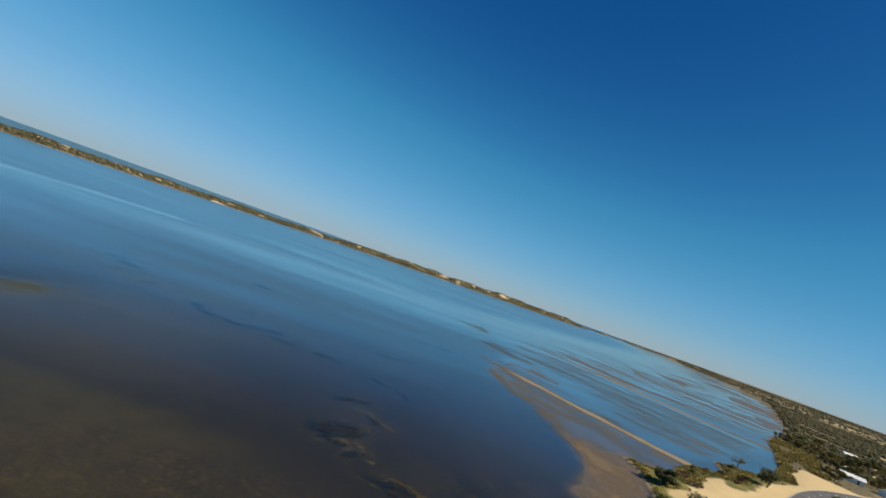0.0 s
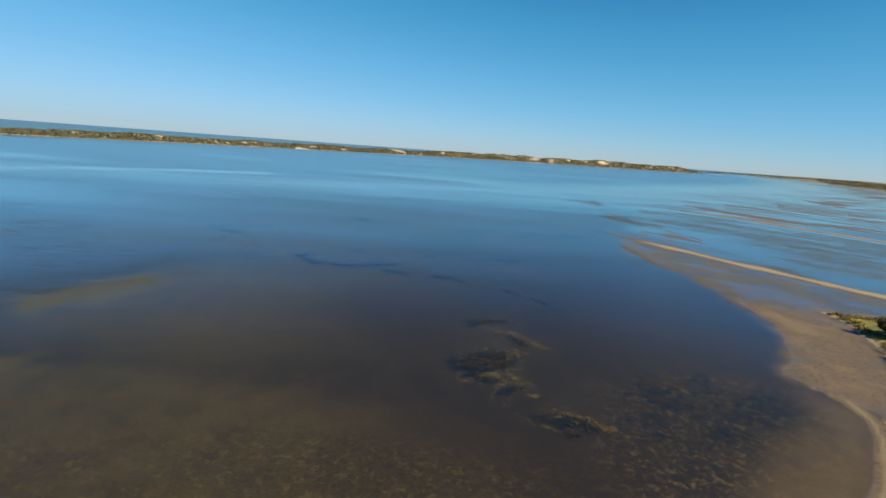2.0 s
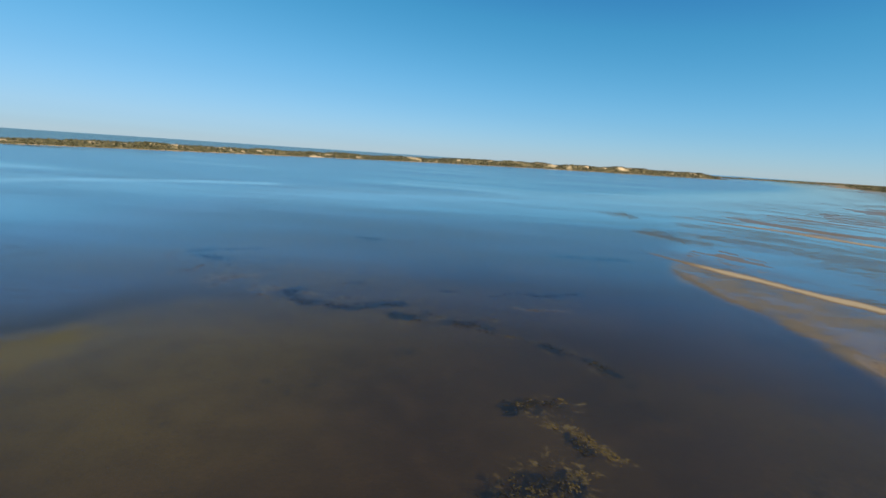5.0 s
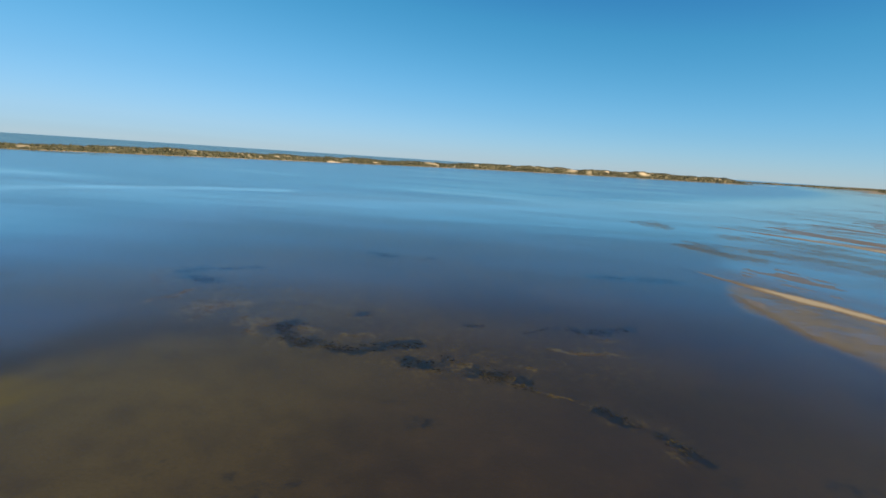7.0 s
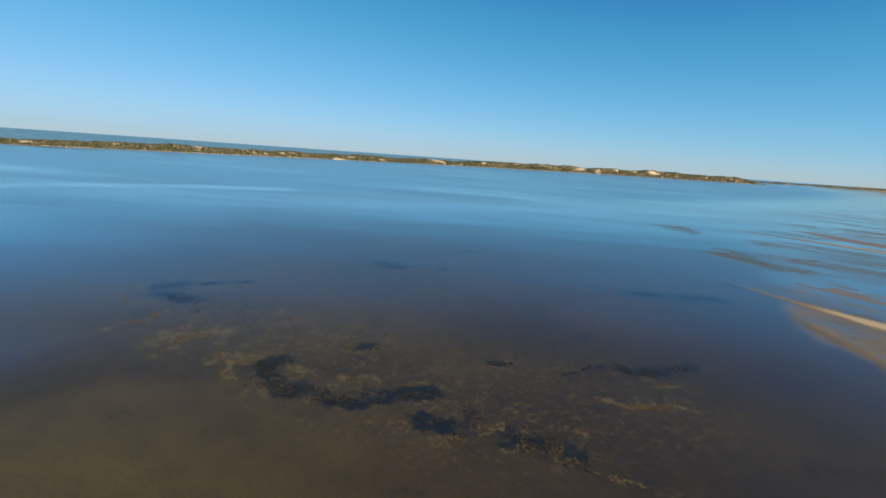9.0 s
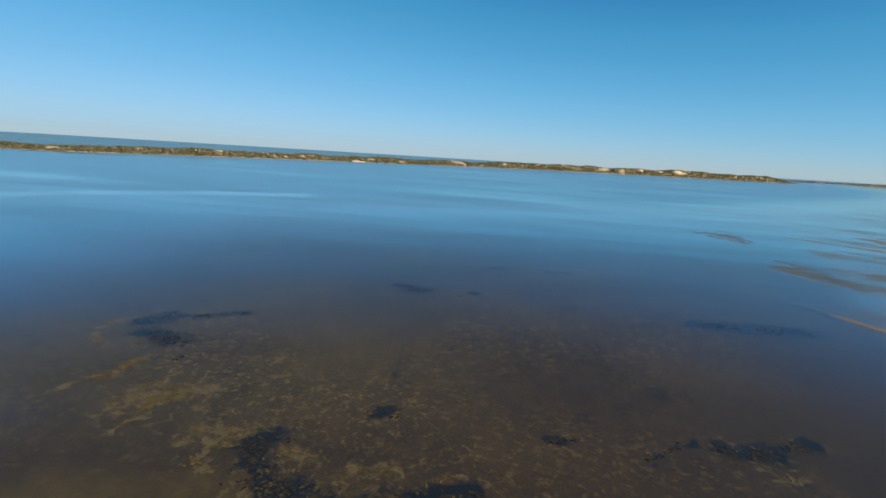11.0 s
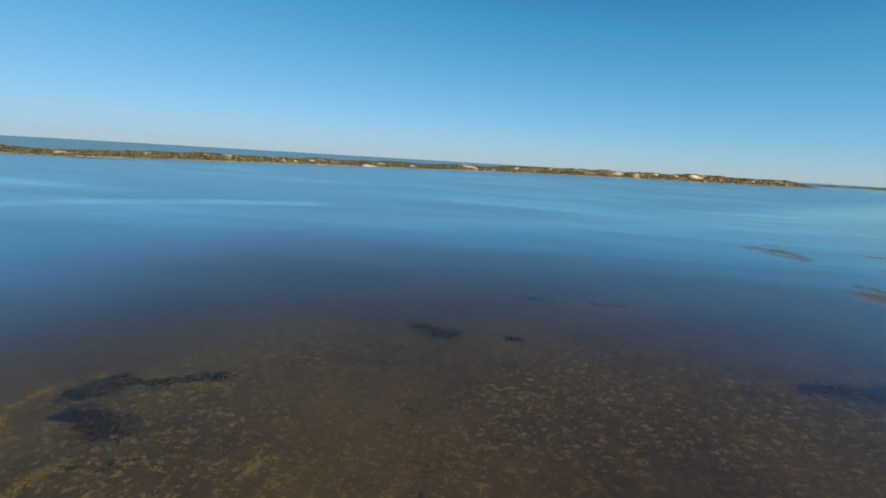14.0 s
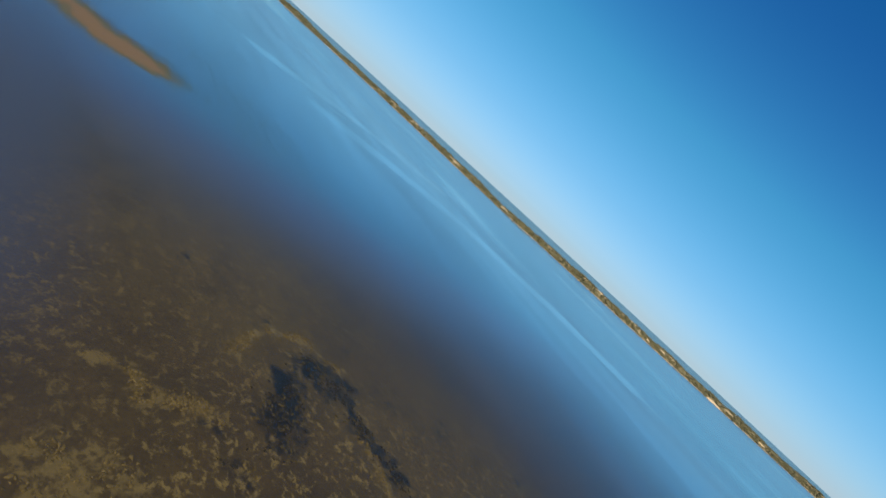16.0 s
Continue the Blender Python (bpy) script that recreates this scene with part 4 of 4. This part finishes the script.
dark = put(tree("dense_tree", 37, 6.0, 6.6, 0.18, M_LEAF_DARK, "dense dark tree beside the sandy track", per=220, leaf=0.2, open_crown=0.0), 146.5, 120.0)
island = put(tree("car_park_tree", 41, 6.4, 8.0, 0.25, M_LEAF_DARK, "dark bushy tree beside the asphalt car park", limbs=12, per=200, leaf=0.2, open_crown=0.2), 170.0, 113.5)
again(island, 160.0, 101.0, 100, 0.85)
again(island, 146.0, 95.0, 30, 0.9)
shore_tree = put(tree("shore_tree", 43, 4.2, 6.2, 0.2, M_LEAF_DARK, "low dark tree leaning over the shore bank", limbs=10, per=200, leaf=0.16), 72.2, 64.6, 0, 0.72)
rust = put(tree("rusty_bush", 47, 1.5, 3.0, 0.15, M_LEAF_RUST, "small rust-brown bush at the edge of the sand", "bush", limbs=7, per=45, leaf=0.14), 100.2, 95.5)
green = put(tree("green_bush", 53, 1.7, 4.6, 0.12, M_LEAF_GREEN, "low bright green bush on the grassy bank", "bush", limbs=9, per=70, leaf=0.16), 62.0, 56.5)
grey = put(tree("saltbush", 59, 1.4, 2.6, 0.12, M_LEAF_GREY, "rounded grey-green saltbush on the sandy bank", "bush", limbs=8, per=50, leaf=0.14), 64.5, 54.5)
for x, y, a, s in ((67.5, 57.0, 40, 0.7), (107.5, 108.5, 90, 0.8), (112.0, 111.5, 10, 0.9), (116.5, 117.0, 70, 0.8), (122.5, 118.5, 120, 0.8), (131.0, 121.5, 30, 1.0), (137.5, 126.5, 80, 0.9), (146.0, 134.0, 10, 1.1), (100.0, 103.0, 150, 0.8)):
    again(grey, x, y, a, s)
for x, y, a, s in ((96.5, 101.5, 20, 0.9), (104.0, 105.0, 100, 0.8), (128.0, 112.5, 60, 0.8), (135.5, 119.0, 200, 0.9), (112.0, 88.0, 20, 0.5), (120.0, 98.0, 0, 0.4)):
    again(rust, x, y, a, s)
for x, y, a, s in ((57.5, 51.0, 60, 0.8), (66.0, 62.5, 10, 0.7), (80.0, 80.0, 120, 0.8)):
    again(green, x, y, a, s)

# low sedge and samphire along the banks
r = np.random.RandomState(77)
cand = np.stack([r.uniform(30, 185, 120000), r.uniform(28, 155, 120000)], 1)
cand[90000:] = np.stack([r.uniform(150, 300, 30000), r.uniform(125, 280, 30000)], 1)
hz = land_of(cand[:, 0], cand[:, 1])
d = signed(cand[:, 0], cand[:, 1], MAINLAND)
bare = sand_of(cand[:, 0], cand[:, 1], None)
dens = ramp(hz, 0.20, 0.32) * ramp(d, -1, 1) * (ramp(d, 3.6, 1.6) * 1.0 + 0.07 * ramp(fbm(cand[:, 0], cand[:, 1], 7, 79), 0.48, 0.62)) * (1 - bare)
dens = dens * (0.25 + 0.75 * ramp(fbm(cand[:, 0], cand[:, 1], 5, 83, 3), 0.25, 0.45))
pick = r.uniform(0, 1, len(cand)) < dens
size = r.uniform(0.25, 0.75, len(cand)) * (0.6 + 0.8 * fbm(cand[:, 0], cand[:, 1], 6, 85, 2))
straw = pick & (r.uniform(0, 1, len(cand)) < 0.35)
hedge = pick & ~straw
north = ramp(hz, 0.20, 0.35) * ramp(d, 0, 1.5) * ramp(d, 11 + 14 * ramp(cand[:, 0], 165, 190), 5 + 12 * ramp(cand[:, 0], 165, 190)) * ramp(cand[:, 0], 93, 99) * (1 - bare) * ramp(fbm(cand[:, 0], cand[:, 1], 9, 89, 3), 0.34, 0.50)
heath = r.uniform(0, 1, len(cand)) < 0.45 * north


def tufts(name, spots, material, seed, label, blades=22):
    """Tufts of upright blades and small leaves, all in one mesh."""
    g = np.random.RandomState(seed)
    n = len(spots)
    p = np.repeat(spots[:, :3], blades, 0)
    s = np.repeat(spots[:, 3], blades)
    m = n * blades
    ang, out, up = g.uniform(0, 6.283, m), g.uniform(0.1, 1.0, m), g.uniform(0.35, 1.0, m)
    c, q = np.cos(ang), np.sin(ang)
    root = p + np.stack([c * out * s * 0.55, q * out * s * 0.55, -0.05 + 0.25 * s * (1 - out)], 1)
    tip = root + np.stack([c * out * s * 0.55, q * out * s * 0.55, up * s * (1.05 - 0.45 * out)], 1)
    half = np.stack([-q, c, 0 * c], 1) * (s * g.uniform(0.10, 0.22, m))[:, None]
    mid = root * 0.45 + tip * 0.55
    v = np.stack([root, mid + half, tip, mid - half], 1).reshape(-1, 3)
    f = np.arange(m * 4).reshape(-1, 4)
    return tagged(new(name, mesh_of(name, v.tolist(), f.tolist(), material)), label, "sedge", kind="stuff")


spots = np.stack([cand[:, 0], cand[:, 1], hz, size], 1)
tufts("sedge", spots[straw], M_SEDGE, 87, "straw-coloured sedge tufts along the shore bank")
tufts("shore_heath", spots[hedge] * np.array([1, 1, 1, 0.68]), M_HEATH, 88, "dark brown-olive samphire hedge along the shore bank", 30)
tufts("heath_scrub", np.concatenate([spots[heath, :3], spots[heath, 3:] * (1 + 1.6 * ramp(spots[heath, :1], 165, 190))], 1), M_HEATH, 90, "low olive-brown heath behind the northern shore", 30)

# woods of the mainland: nearer trees are single things
wood_tree = tree("bush_tree", 61, 6.5, 6.4, 0.28, M_LEAF_GREY, "grey-green bush tree in the shore woodland", limbs=10, per=42, leaf=0.42, open_crown=0.3)
wood_dark = tree("woodland_tree", 67, 7.5, 6.0, 0.3, M_LEAF_DARK, "dark green woodland tree among pale clearings", limbs=10, per=42, leaf=0.42, open_crown=0.2)
tagged(wood_tree, group="woodland trees")
tagged(wood_dark, group="woodland trees")
HOMES = [(267, 189, 7.5), (297, 215, 5), (274, 178, 5), (404, 300, 6)]
spots = []
r = np.random.RandomState(91)
while len(spots) < 240:
    x, y = r.uniform(150, 400), r.uniform(95, 320)
    dd = float(signed(np.array([x]), np.array([y]), MAINLAND)[0])
    if dd < (22 if x < 300 else 6) or float(paved(np.array([x]), np.array([y]))[0]) > 0.05 or float(sand_of(np.array([x]), np.array([y]), None)[0]) > 0.4 or float(fbm(np.array([x]), np.array([y]), 30, 191, 3)[0]) < r.uniform(0.36, 0.56):
        continue
    if any((x - a) ** 2 + (y - b) ** 2 < c * c for a, b, c in HOMES):
        continue
    if any((x - a) ** 2 + (y - b) ** 2 < 16 for a, b in spots):
        continue
    spots.append((x, y))
put(wood_tree, *spots[0])
put(wood_dark, *spots[1])
for k, (x, y) in enumerate(spots[2:]):
    again(wood_dark if k % 4 == 0 else wood_tree, x, y, r.uniform(0, 360), r.uniform(0.45, 1.0))

n = 170000
cand = np.stack([r.uniform(170, 3600, n), r.uniform(-200, 3200, n)], 1)
cand[: n // 2] = np.stack([170 + 900 * r.uniform(0, 1, n // 2), 60 + 900 * r.uniform(0, 1, n // 2)], 1)
d = signed(cand[:, 0], cand[:, 1], MAINLAND)
keep = (land_of(cand[:, 0], cand[:, 1]) > 0.14) & ((d > 20) | (cand[:, 0] > 300)) & (d > -12) & (d < 1500) & (fbm(cand[:, 0], cand[:, 1], 55, 193, 4) > r.uniform(0.30, 0.56, n)) & (np.hypot(cand[:, 0] - 200, cand[:, 1] - 150) > 60) & (paved(cand[:, 0], cand[:, 1]) < 0.05)
keep &= sand_of(cand[:, 0], cand[:, 1], None) < 0.5
for a, b, c in HOMES:
    keep &= np.hypot(cand[:, 0] - a, cand[:, 1] - b) > c
cand, d = cand[keep], d[keep]
size = r.uniform(0.5, 1.0, len(cand)) ** 2 * 2.5 * (1 + 0.3 * ramp(np.hypot(cand[:, 0], cand[:, 1]), 500, 1500))
hz = land_of(cand[:, 0], cand[:, 1])
clumps("distant_woods", np.stack([cand[:, 0], cand[:, 1], hz + 0.35 * size, size], 1), M_WOODS, 93, "dark olive bushland running along the mainland shore", 0.62)

# ---- weed beds on the lagoon floor ----


def fronds(name, strokes, material, parent, seed, per, size, label):
    """Ragged fronds and low tufts of weed, lying on the lagoon floor along broken lines, as one part."""
    g = np.random.RandomState(seed)
    px, py = [], []
    for line, half in strokes:
        for (ax, ay), (bx, by) in zip(line, line[1:]):
            n = max(4, int(per * (math.hypot(bx - ax, by - ay) + half) * 2 * half))
            t = g.uniform(-0.1, 1.1, n)
            px += list(ax + (bx - ax) * t + g.normal(0, half * 0.6, n))
            py += list(ay + (by - ay) * t + g.normal(0, half * 0.6, n))
    px, py = np.array(px), np.array(py)
    keep = 0.6 * fbm(px, py, 2.6, seed, 3) + 0.4 * fbm(px, py, 0.9, seed + 2, 2) > g.uniform(0.42, 0.56, len(px))
    px, py = px[keep], py[keep]
    n, rim = len(px), 7
    s = size * g.uniform(0.4, 1.7, n) ** 1.3
    ang = np.arange(rim) * math.tau / rim + g.uniform(-0.35, 0.35, (n, rim))
    out = s[:, None] * g.uniform(0.35, 1.35, (n, rim))
    turn, long = g.normal(-0.4, 0.8, n)[:, None], g.uniform(1.0, 2.4, n)[:, None]
    a, b = np.cos(ang) * out * long, np.sin(ang) * out
    c, q = np.cos(turn), np.sin(turn)
    base = (np.minimum(land_of(px, py), -0.1) + g.uniform(0.0, 0.08, n))[:, None]
    ring = np.stack([a * c - b * q + px[:, None], a * q + b * c + py[:, None], base - 0.02 + g.uniform(0, 0.06, (n, rim))], -1)
    tip = np.stack([px, py, np.minimum(base[:, 0] + 0.35 * s, -0.03)], -1)[:, None]
    v = np.concatenate([ring, tip], 1) - np.array(parent.location)
    fan = np.array([(k, (k + 1) % rim, rim) for k in range(rim)])
    f = fan[None] + (np.arange(n) * (rim + 1))[:, None, None]
    ob = new(name, mesh_of(name, v.reshape(-1, 3).tolist(), f.reshape(-1, 3).tolist(), material, True))
    ob.parent = parent
    return tagged(ob, label)


def weed_bed(label, darks, pales, seed):
    """A bed of weed: dark cushions, pale algae on their rim, olive fronds between."""
    top = new("weed_bed")
    x, y = (darks or pales)[0][0][0]
    top.location = (x, y, float(land_of(np.array([x]), np.array([y]))[0]))
    if darks:
        fronds("dark_weed", [(line, half * 1.25) for line, half in darks], M_WEED, top, seed, 7, 0.11, "blue-black weed")
        fronds("olive_weed", [(line, half * 1.5) for line, half in darks], M_OLIVE, top, seed + 3, 4, 0.09, "olive fronds")
    fronds("pale_algae", pales, M_ALGAE, top, seed + 7, 16, 0.085, "straw-coloured algae")
    return tagged(top, label, "weed bed")


M_WEED = plain("dark weed", (0.0022, 0.003, 0.004), (0.0075, 0.0075, 0.006), 1.4, 0.8, 0.4, 0.03, 0.5)
M_OLIVE = plain("olive weed", (0.016, 0.015, 0.005), (0.048, 0.039, 0.012), 1.2, 0.8, 0.4, 0.03, 0.6)
M_ALGAE = plain("pale algae", (0.036, 0.029, 0.010), (0.088, 0.069, 0.025), 1.1, 0.8, 0.4, 0.03, 0.6)
for k, (label, (darks, pales)) in enumerate(BEDS):
    weed_bed(label, darks, pales, 700 + 11 * k)
for k, mat_line in enumerate(MATS):
    weed_bed("mat of straw-coloured algae on the brown lagoon floor", [], [mat_line], 900 + 11 * k)

# ---- road, houses, timber ----


def ribbon(name, line, left, right, z_off, thick, material):
    """A paved band along a line, from left to right metres of it."""
    pts = [Vector((*p, 0)) for p in line]
    row = []
    for a, b in zip(pts, pts[1:]):
        k = max(1, int((b - a).length / 3))
        row += [a.lerp(b, i / k) for i in range(k)]
    row.append(pts[-1])
    x, y = np.array([v.x for v in row]), np.array([v.y for v in row])
    for _ in range(8):
        x[1:-1], y[1:-1] = (x[:-2] + x[1:-1] + x[2:]) / 3, (y[:-2] + y[1:-1] + y[2:]) / 3
    tx, ty = np.gradient(x), np.gradient(y)
    ln = np.hypot(tx, ty)
    nx, ny = -ty / ln, tx / ln
    z = np.maximum(land_of(x, y), 1.3) + z_off
    verts, faces = [], []
    for k in range(len(x)):
        for w, h in ((left, 0), (right, 0), (right, -thick), (left, -thick)):
            verts.append((x[k] + nx[k] * w, y[k] + ny[k] * w, z[k] + h))
    for k in range(len(x) - 1):
        for i in range(4):
            faces.append((k * 4 + i, k * 4 + (i + 1) % 4, k * 4 + 4 + (i + 1) % 4, k * 4 + 4 + i))
    faces += [(0, 3, 2, 1), tuple(len(verts) - 4 + i for i in range(4))]
    me = mesh_of(name, verts, faces, material)
    bm = bmesh.new()
    bm.from_mesh(me)
    bmesh.ops.recalc_face_normals(bm, faces=bm.faces)
    bm.to_mesh(me)
    bm.free()
    return new(name, me), x, y, z, nx, ny


road, rx, ry, rz, rnx, rny = ribbon("road", ROAD, 4.2, -5.4, 0.12, 0.5, M_ASPHALT)
tagged(road, "grey asphalt road and car park behind the beach", "road", kind="structure")
kerb = ribbon("kerb", ROAD, 4.45, 4.2, 0.2, 0.5, M_KERB)[0]
tagged(kerb, "pale concrete kerb along the asphalt", "kerb", kind="structure")
stripe = bmesh.new()
box(stripe, -1.3, 1.3, -0.09, 0.09, 0, 0.008)
stripe_me = bpy.data.meshes.new("lane_dash")
stripe.to_mesh(stripe_me)
stripe.free()
stripe_me.materials.append(M_PAINT)
for k in range(len(rx)):
    if 85 < rx[k] < 230 and k % 3 == 0:
        ob = new("lane_dash", stripe_me)
        ob.parent = road
        ang = math.atan2(rny[k], rnx[k]) - math.pi / 2
        ob.matrix_local = Matrix.Translation((rx[k] + rnx[k] * 1.4, ry[k] + rny[k] * 1.4, rz[k] + 0.004)) @ Matrix.Rotation(ang, 4, "Z")


def house(x, y, turn, wide, deep, tall, label):
    """A low house with a gabled roof, windows and a door."""
    top = new("house")
    part("wall", box(bmesh.new(), -wide / 2, wide / 2, -deep / 2, deep / 2, -0.4, tall), M_WALL, top, "cream painted wall")
    bm = bmesh.new()
    o, rise = 0.5, deep * 0.22
    for sign in (-1, 1):
        v = [bm.verts.new(c) for c in ((-wide / 2 - o, sign * (deep / 2 + o), tall - 0.1), (wide / 2 + o, sign * (deep / 2 + o), tall - 0.1), (wide / 2 + o, 0, tall + rise), (-wide / 2 - o, 0, tall + rise))]
        u = [bm.verts.new(c.co + Vector((0, 0, 0.16))) for c in v]
        for f in ((v[3], v[2], v[1], v[0]), (u[0], u[1], u[2], u[3]), (v[0], v[1], u[1], u[0]), (v[1], v[2], u[2], u[1]), (v[2], v[3], u[3], u[2]), (v[3], v[0], u[0], u[3])):
            bm.faces.new(f)
    bmesh.ops.recalc_face_normals(bm, faces=bm.faces)
    part("roof", bm, M_ROOF, top, "white sheet-metal gabled roof")
    for sx in (-1, 1):
        gable = bmesh.new()
        v = [gable.verts.new(c) for c in ((sx * wide / 2, -deep / 2, tall), (sx * wide / 2, deep / 2, tall), (sx * wide / 2, 0, tall + rise))]
        gable.faces.new(v)
        part("gable", gable, M_WALL, top)
    count = max(2, int(wide / 3.2))
    for k in range(count):
        cx = -wide / 2 + (k + 0.5) * wide / count
        for sy in (-1, 1):
            y0, y1 = sorted((sy * (deep / 2 - 0.02), sy * (deep / 2 + 0.05)))
            if k == 1:
                part("door", box(bmesh.new(), cx - 0.45, cx + 0.45, y0, y1, 0, 2.05, 0.01), M_DARK, top, "dark door")
            else:
                fr = part("window", box(bmesh.new(), cx - 0.75, cx + 0.75, y0, y1, 0.9, 2.1, 0.01), M_DARK, top, "dark framed window")
                g0, g1 = sorted((sy * (deep / 2 + 0.04), sy * (deep / 2 + 0.056)))
                part("pane", box(bmesh.new(), cx - 0.66, cx + 0.66, g0, g1, 0.98, 2.02), M_GLASS, fr, "window glass")
    put(top, x, y, turn)
    return tagged(top, label, "house")


house(267, 189, -42, 9.5, 5.5, 2.4, "long low cream house with white metal roof")
house(297, 215, 10, 7, 5, 2.3, "small cream house with pale roof among trees")
house(274, 178, 25, 6, 4.5, 2.2, "small pale outbuilding half hidden by bushland")
house(404, 300, -20, 9, 6, 2.5, "pale-roofed house half hidden by bushland")


def picnic_table(x, y, turn):
    """A timber table with two benches on crossed legs."""
    top = new("picnic_table")
    for k in range(5):
        part("plank", box(bmesh.new(), -1.0, 1.0, -0.4 + 0.162 * k, -0.25 + 0.162 * k, 0.71, 0.75, 0.006), M_TIMBER, top)
    for sy in (-1, 1):
        for k in range(2):
            y0 = sy * 0.72 - 0.14 + 0.145 * k
            part("bench_plank", box(bmesh.new(), -1.0, 1.0, y0, y0 + 0.13, 0.42, 0.46, 0.006), M_TIMBER, top)
    for sx in (-0.75, 0.75):
        part("brace", box(bmesh.new(), sx - 0.04, sx + 0.04, -0.85, 0.85, 0.34, 0.42, 0.006), M_TIMBER, top)
        part("bearer", box(bmesh.new(), sx - 0.04, sx + 0.04, -0.4, 0.4, 0.63, 0.71, 0.006), M_TIMBER, top)
        for sy in (-1, 1):
            bm = bmesh.new()
            bmesh.ops.create_cube(bm, size=1, matrix=pose(sx + 0.08, sy * 0.42, 0.36, sy * 28, 0, 0) @ Matrix.Diagonal((0.08, 0.09, 0.88, 1)))
            part("leg", bm, M_TIMBER, top)
    put(top, x, y, turn)
    top.location.z += 0.04
    return tagged(top, "red-brown timber picnic table standing on the sand", "picnic table")


picnic_table(66.5, 54.2, 30)
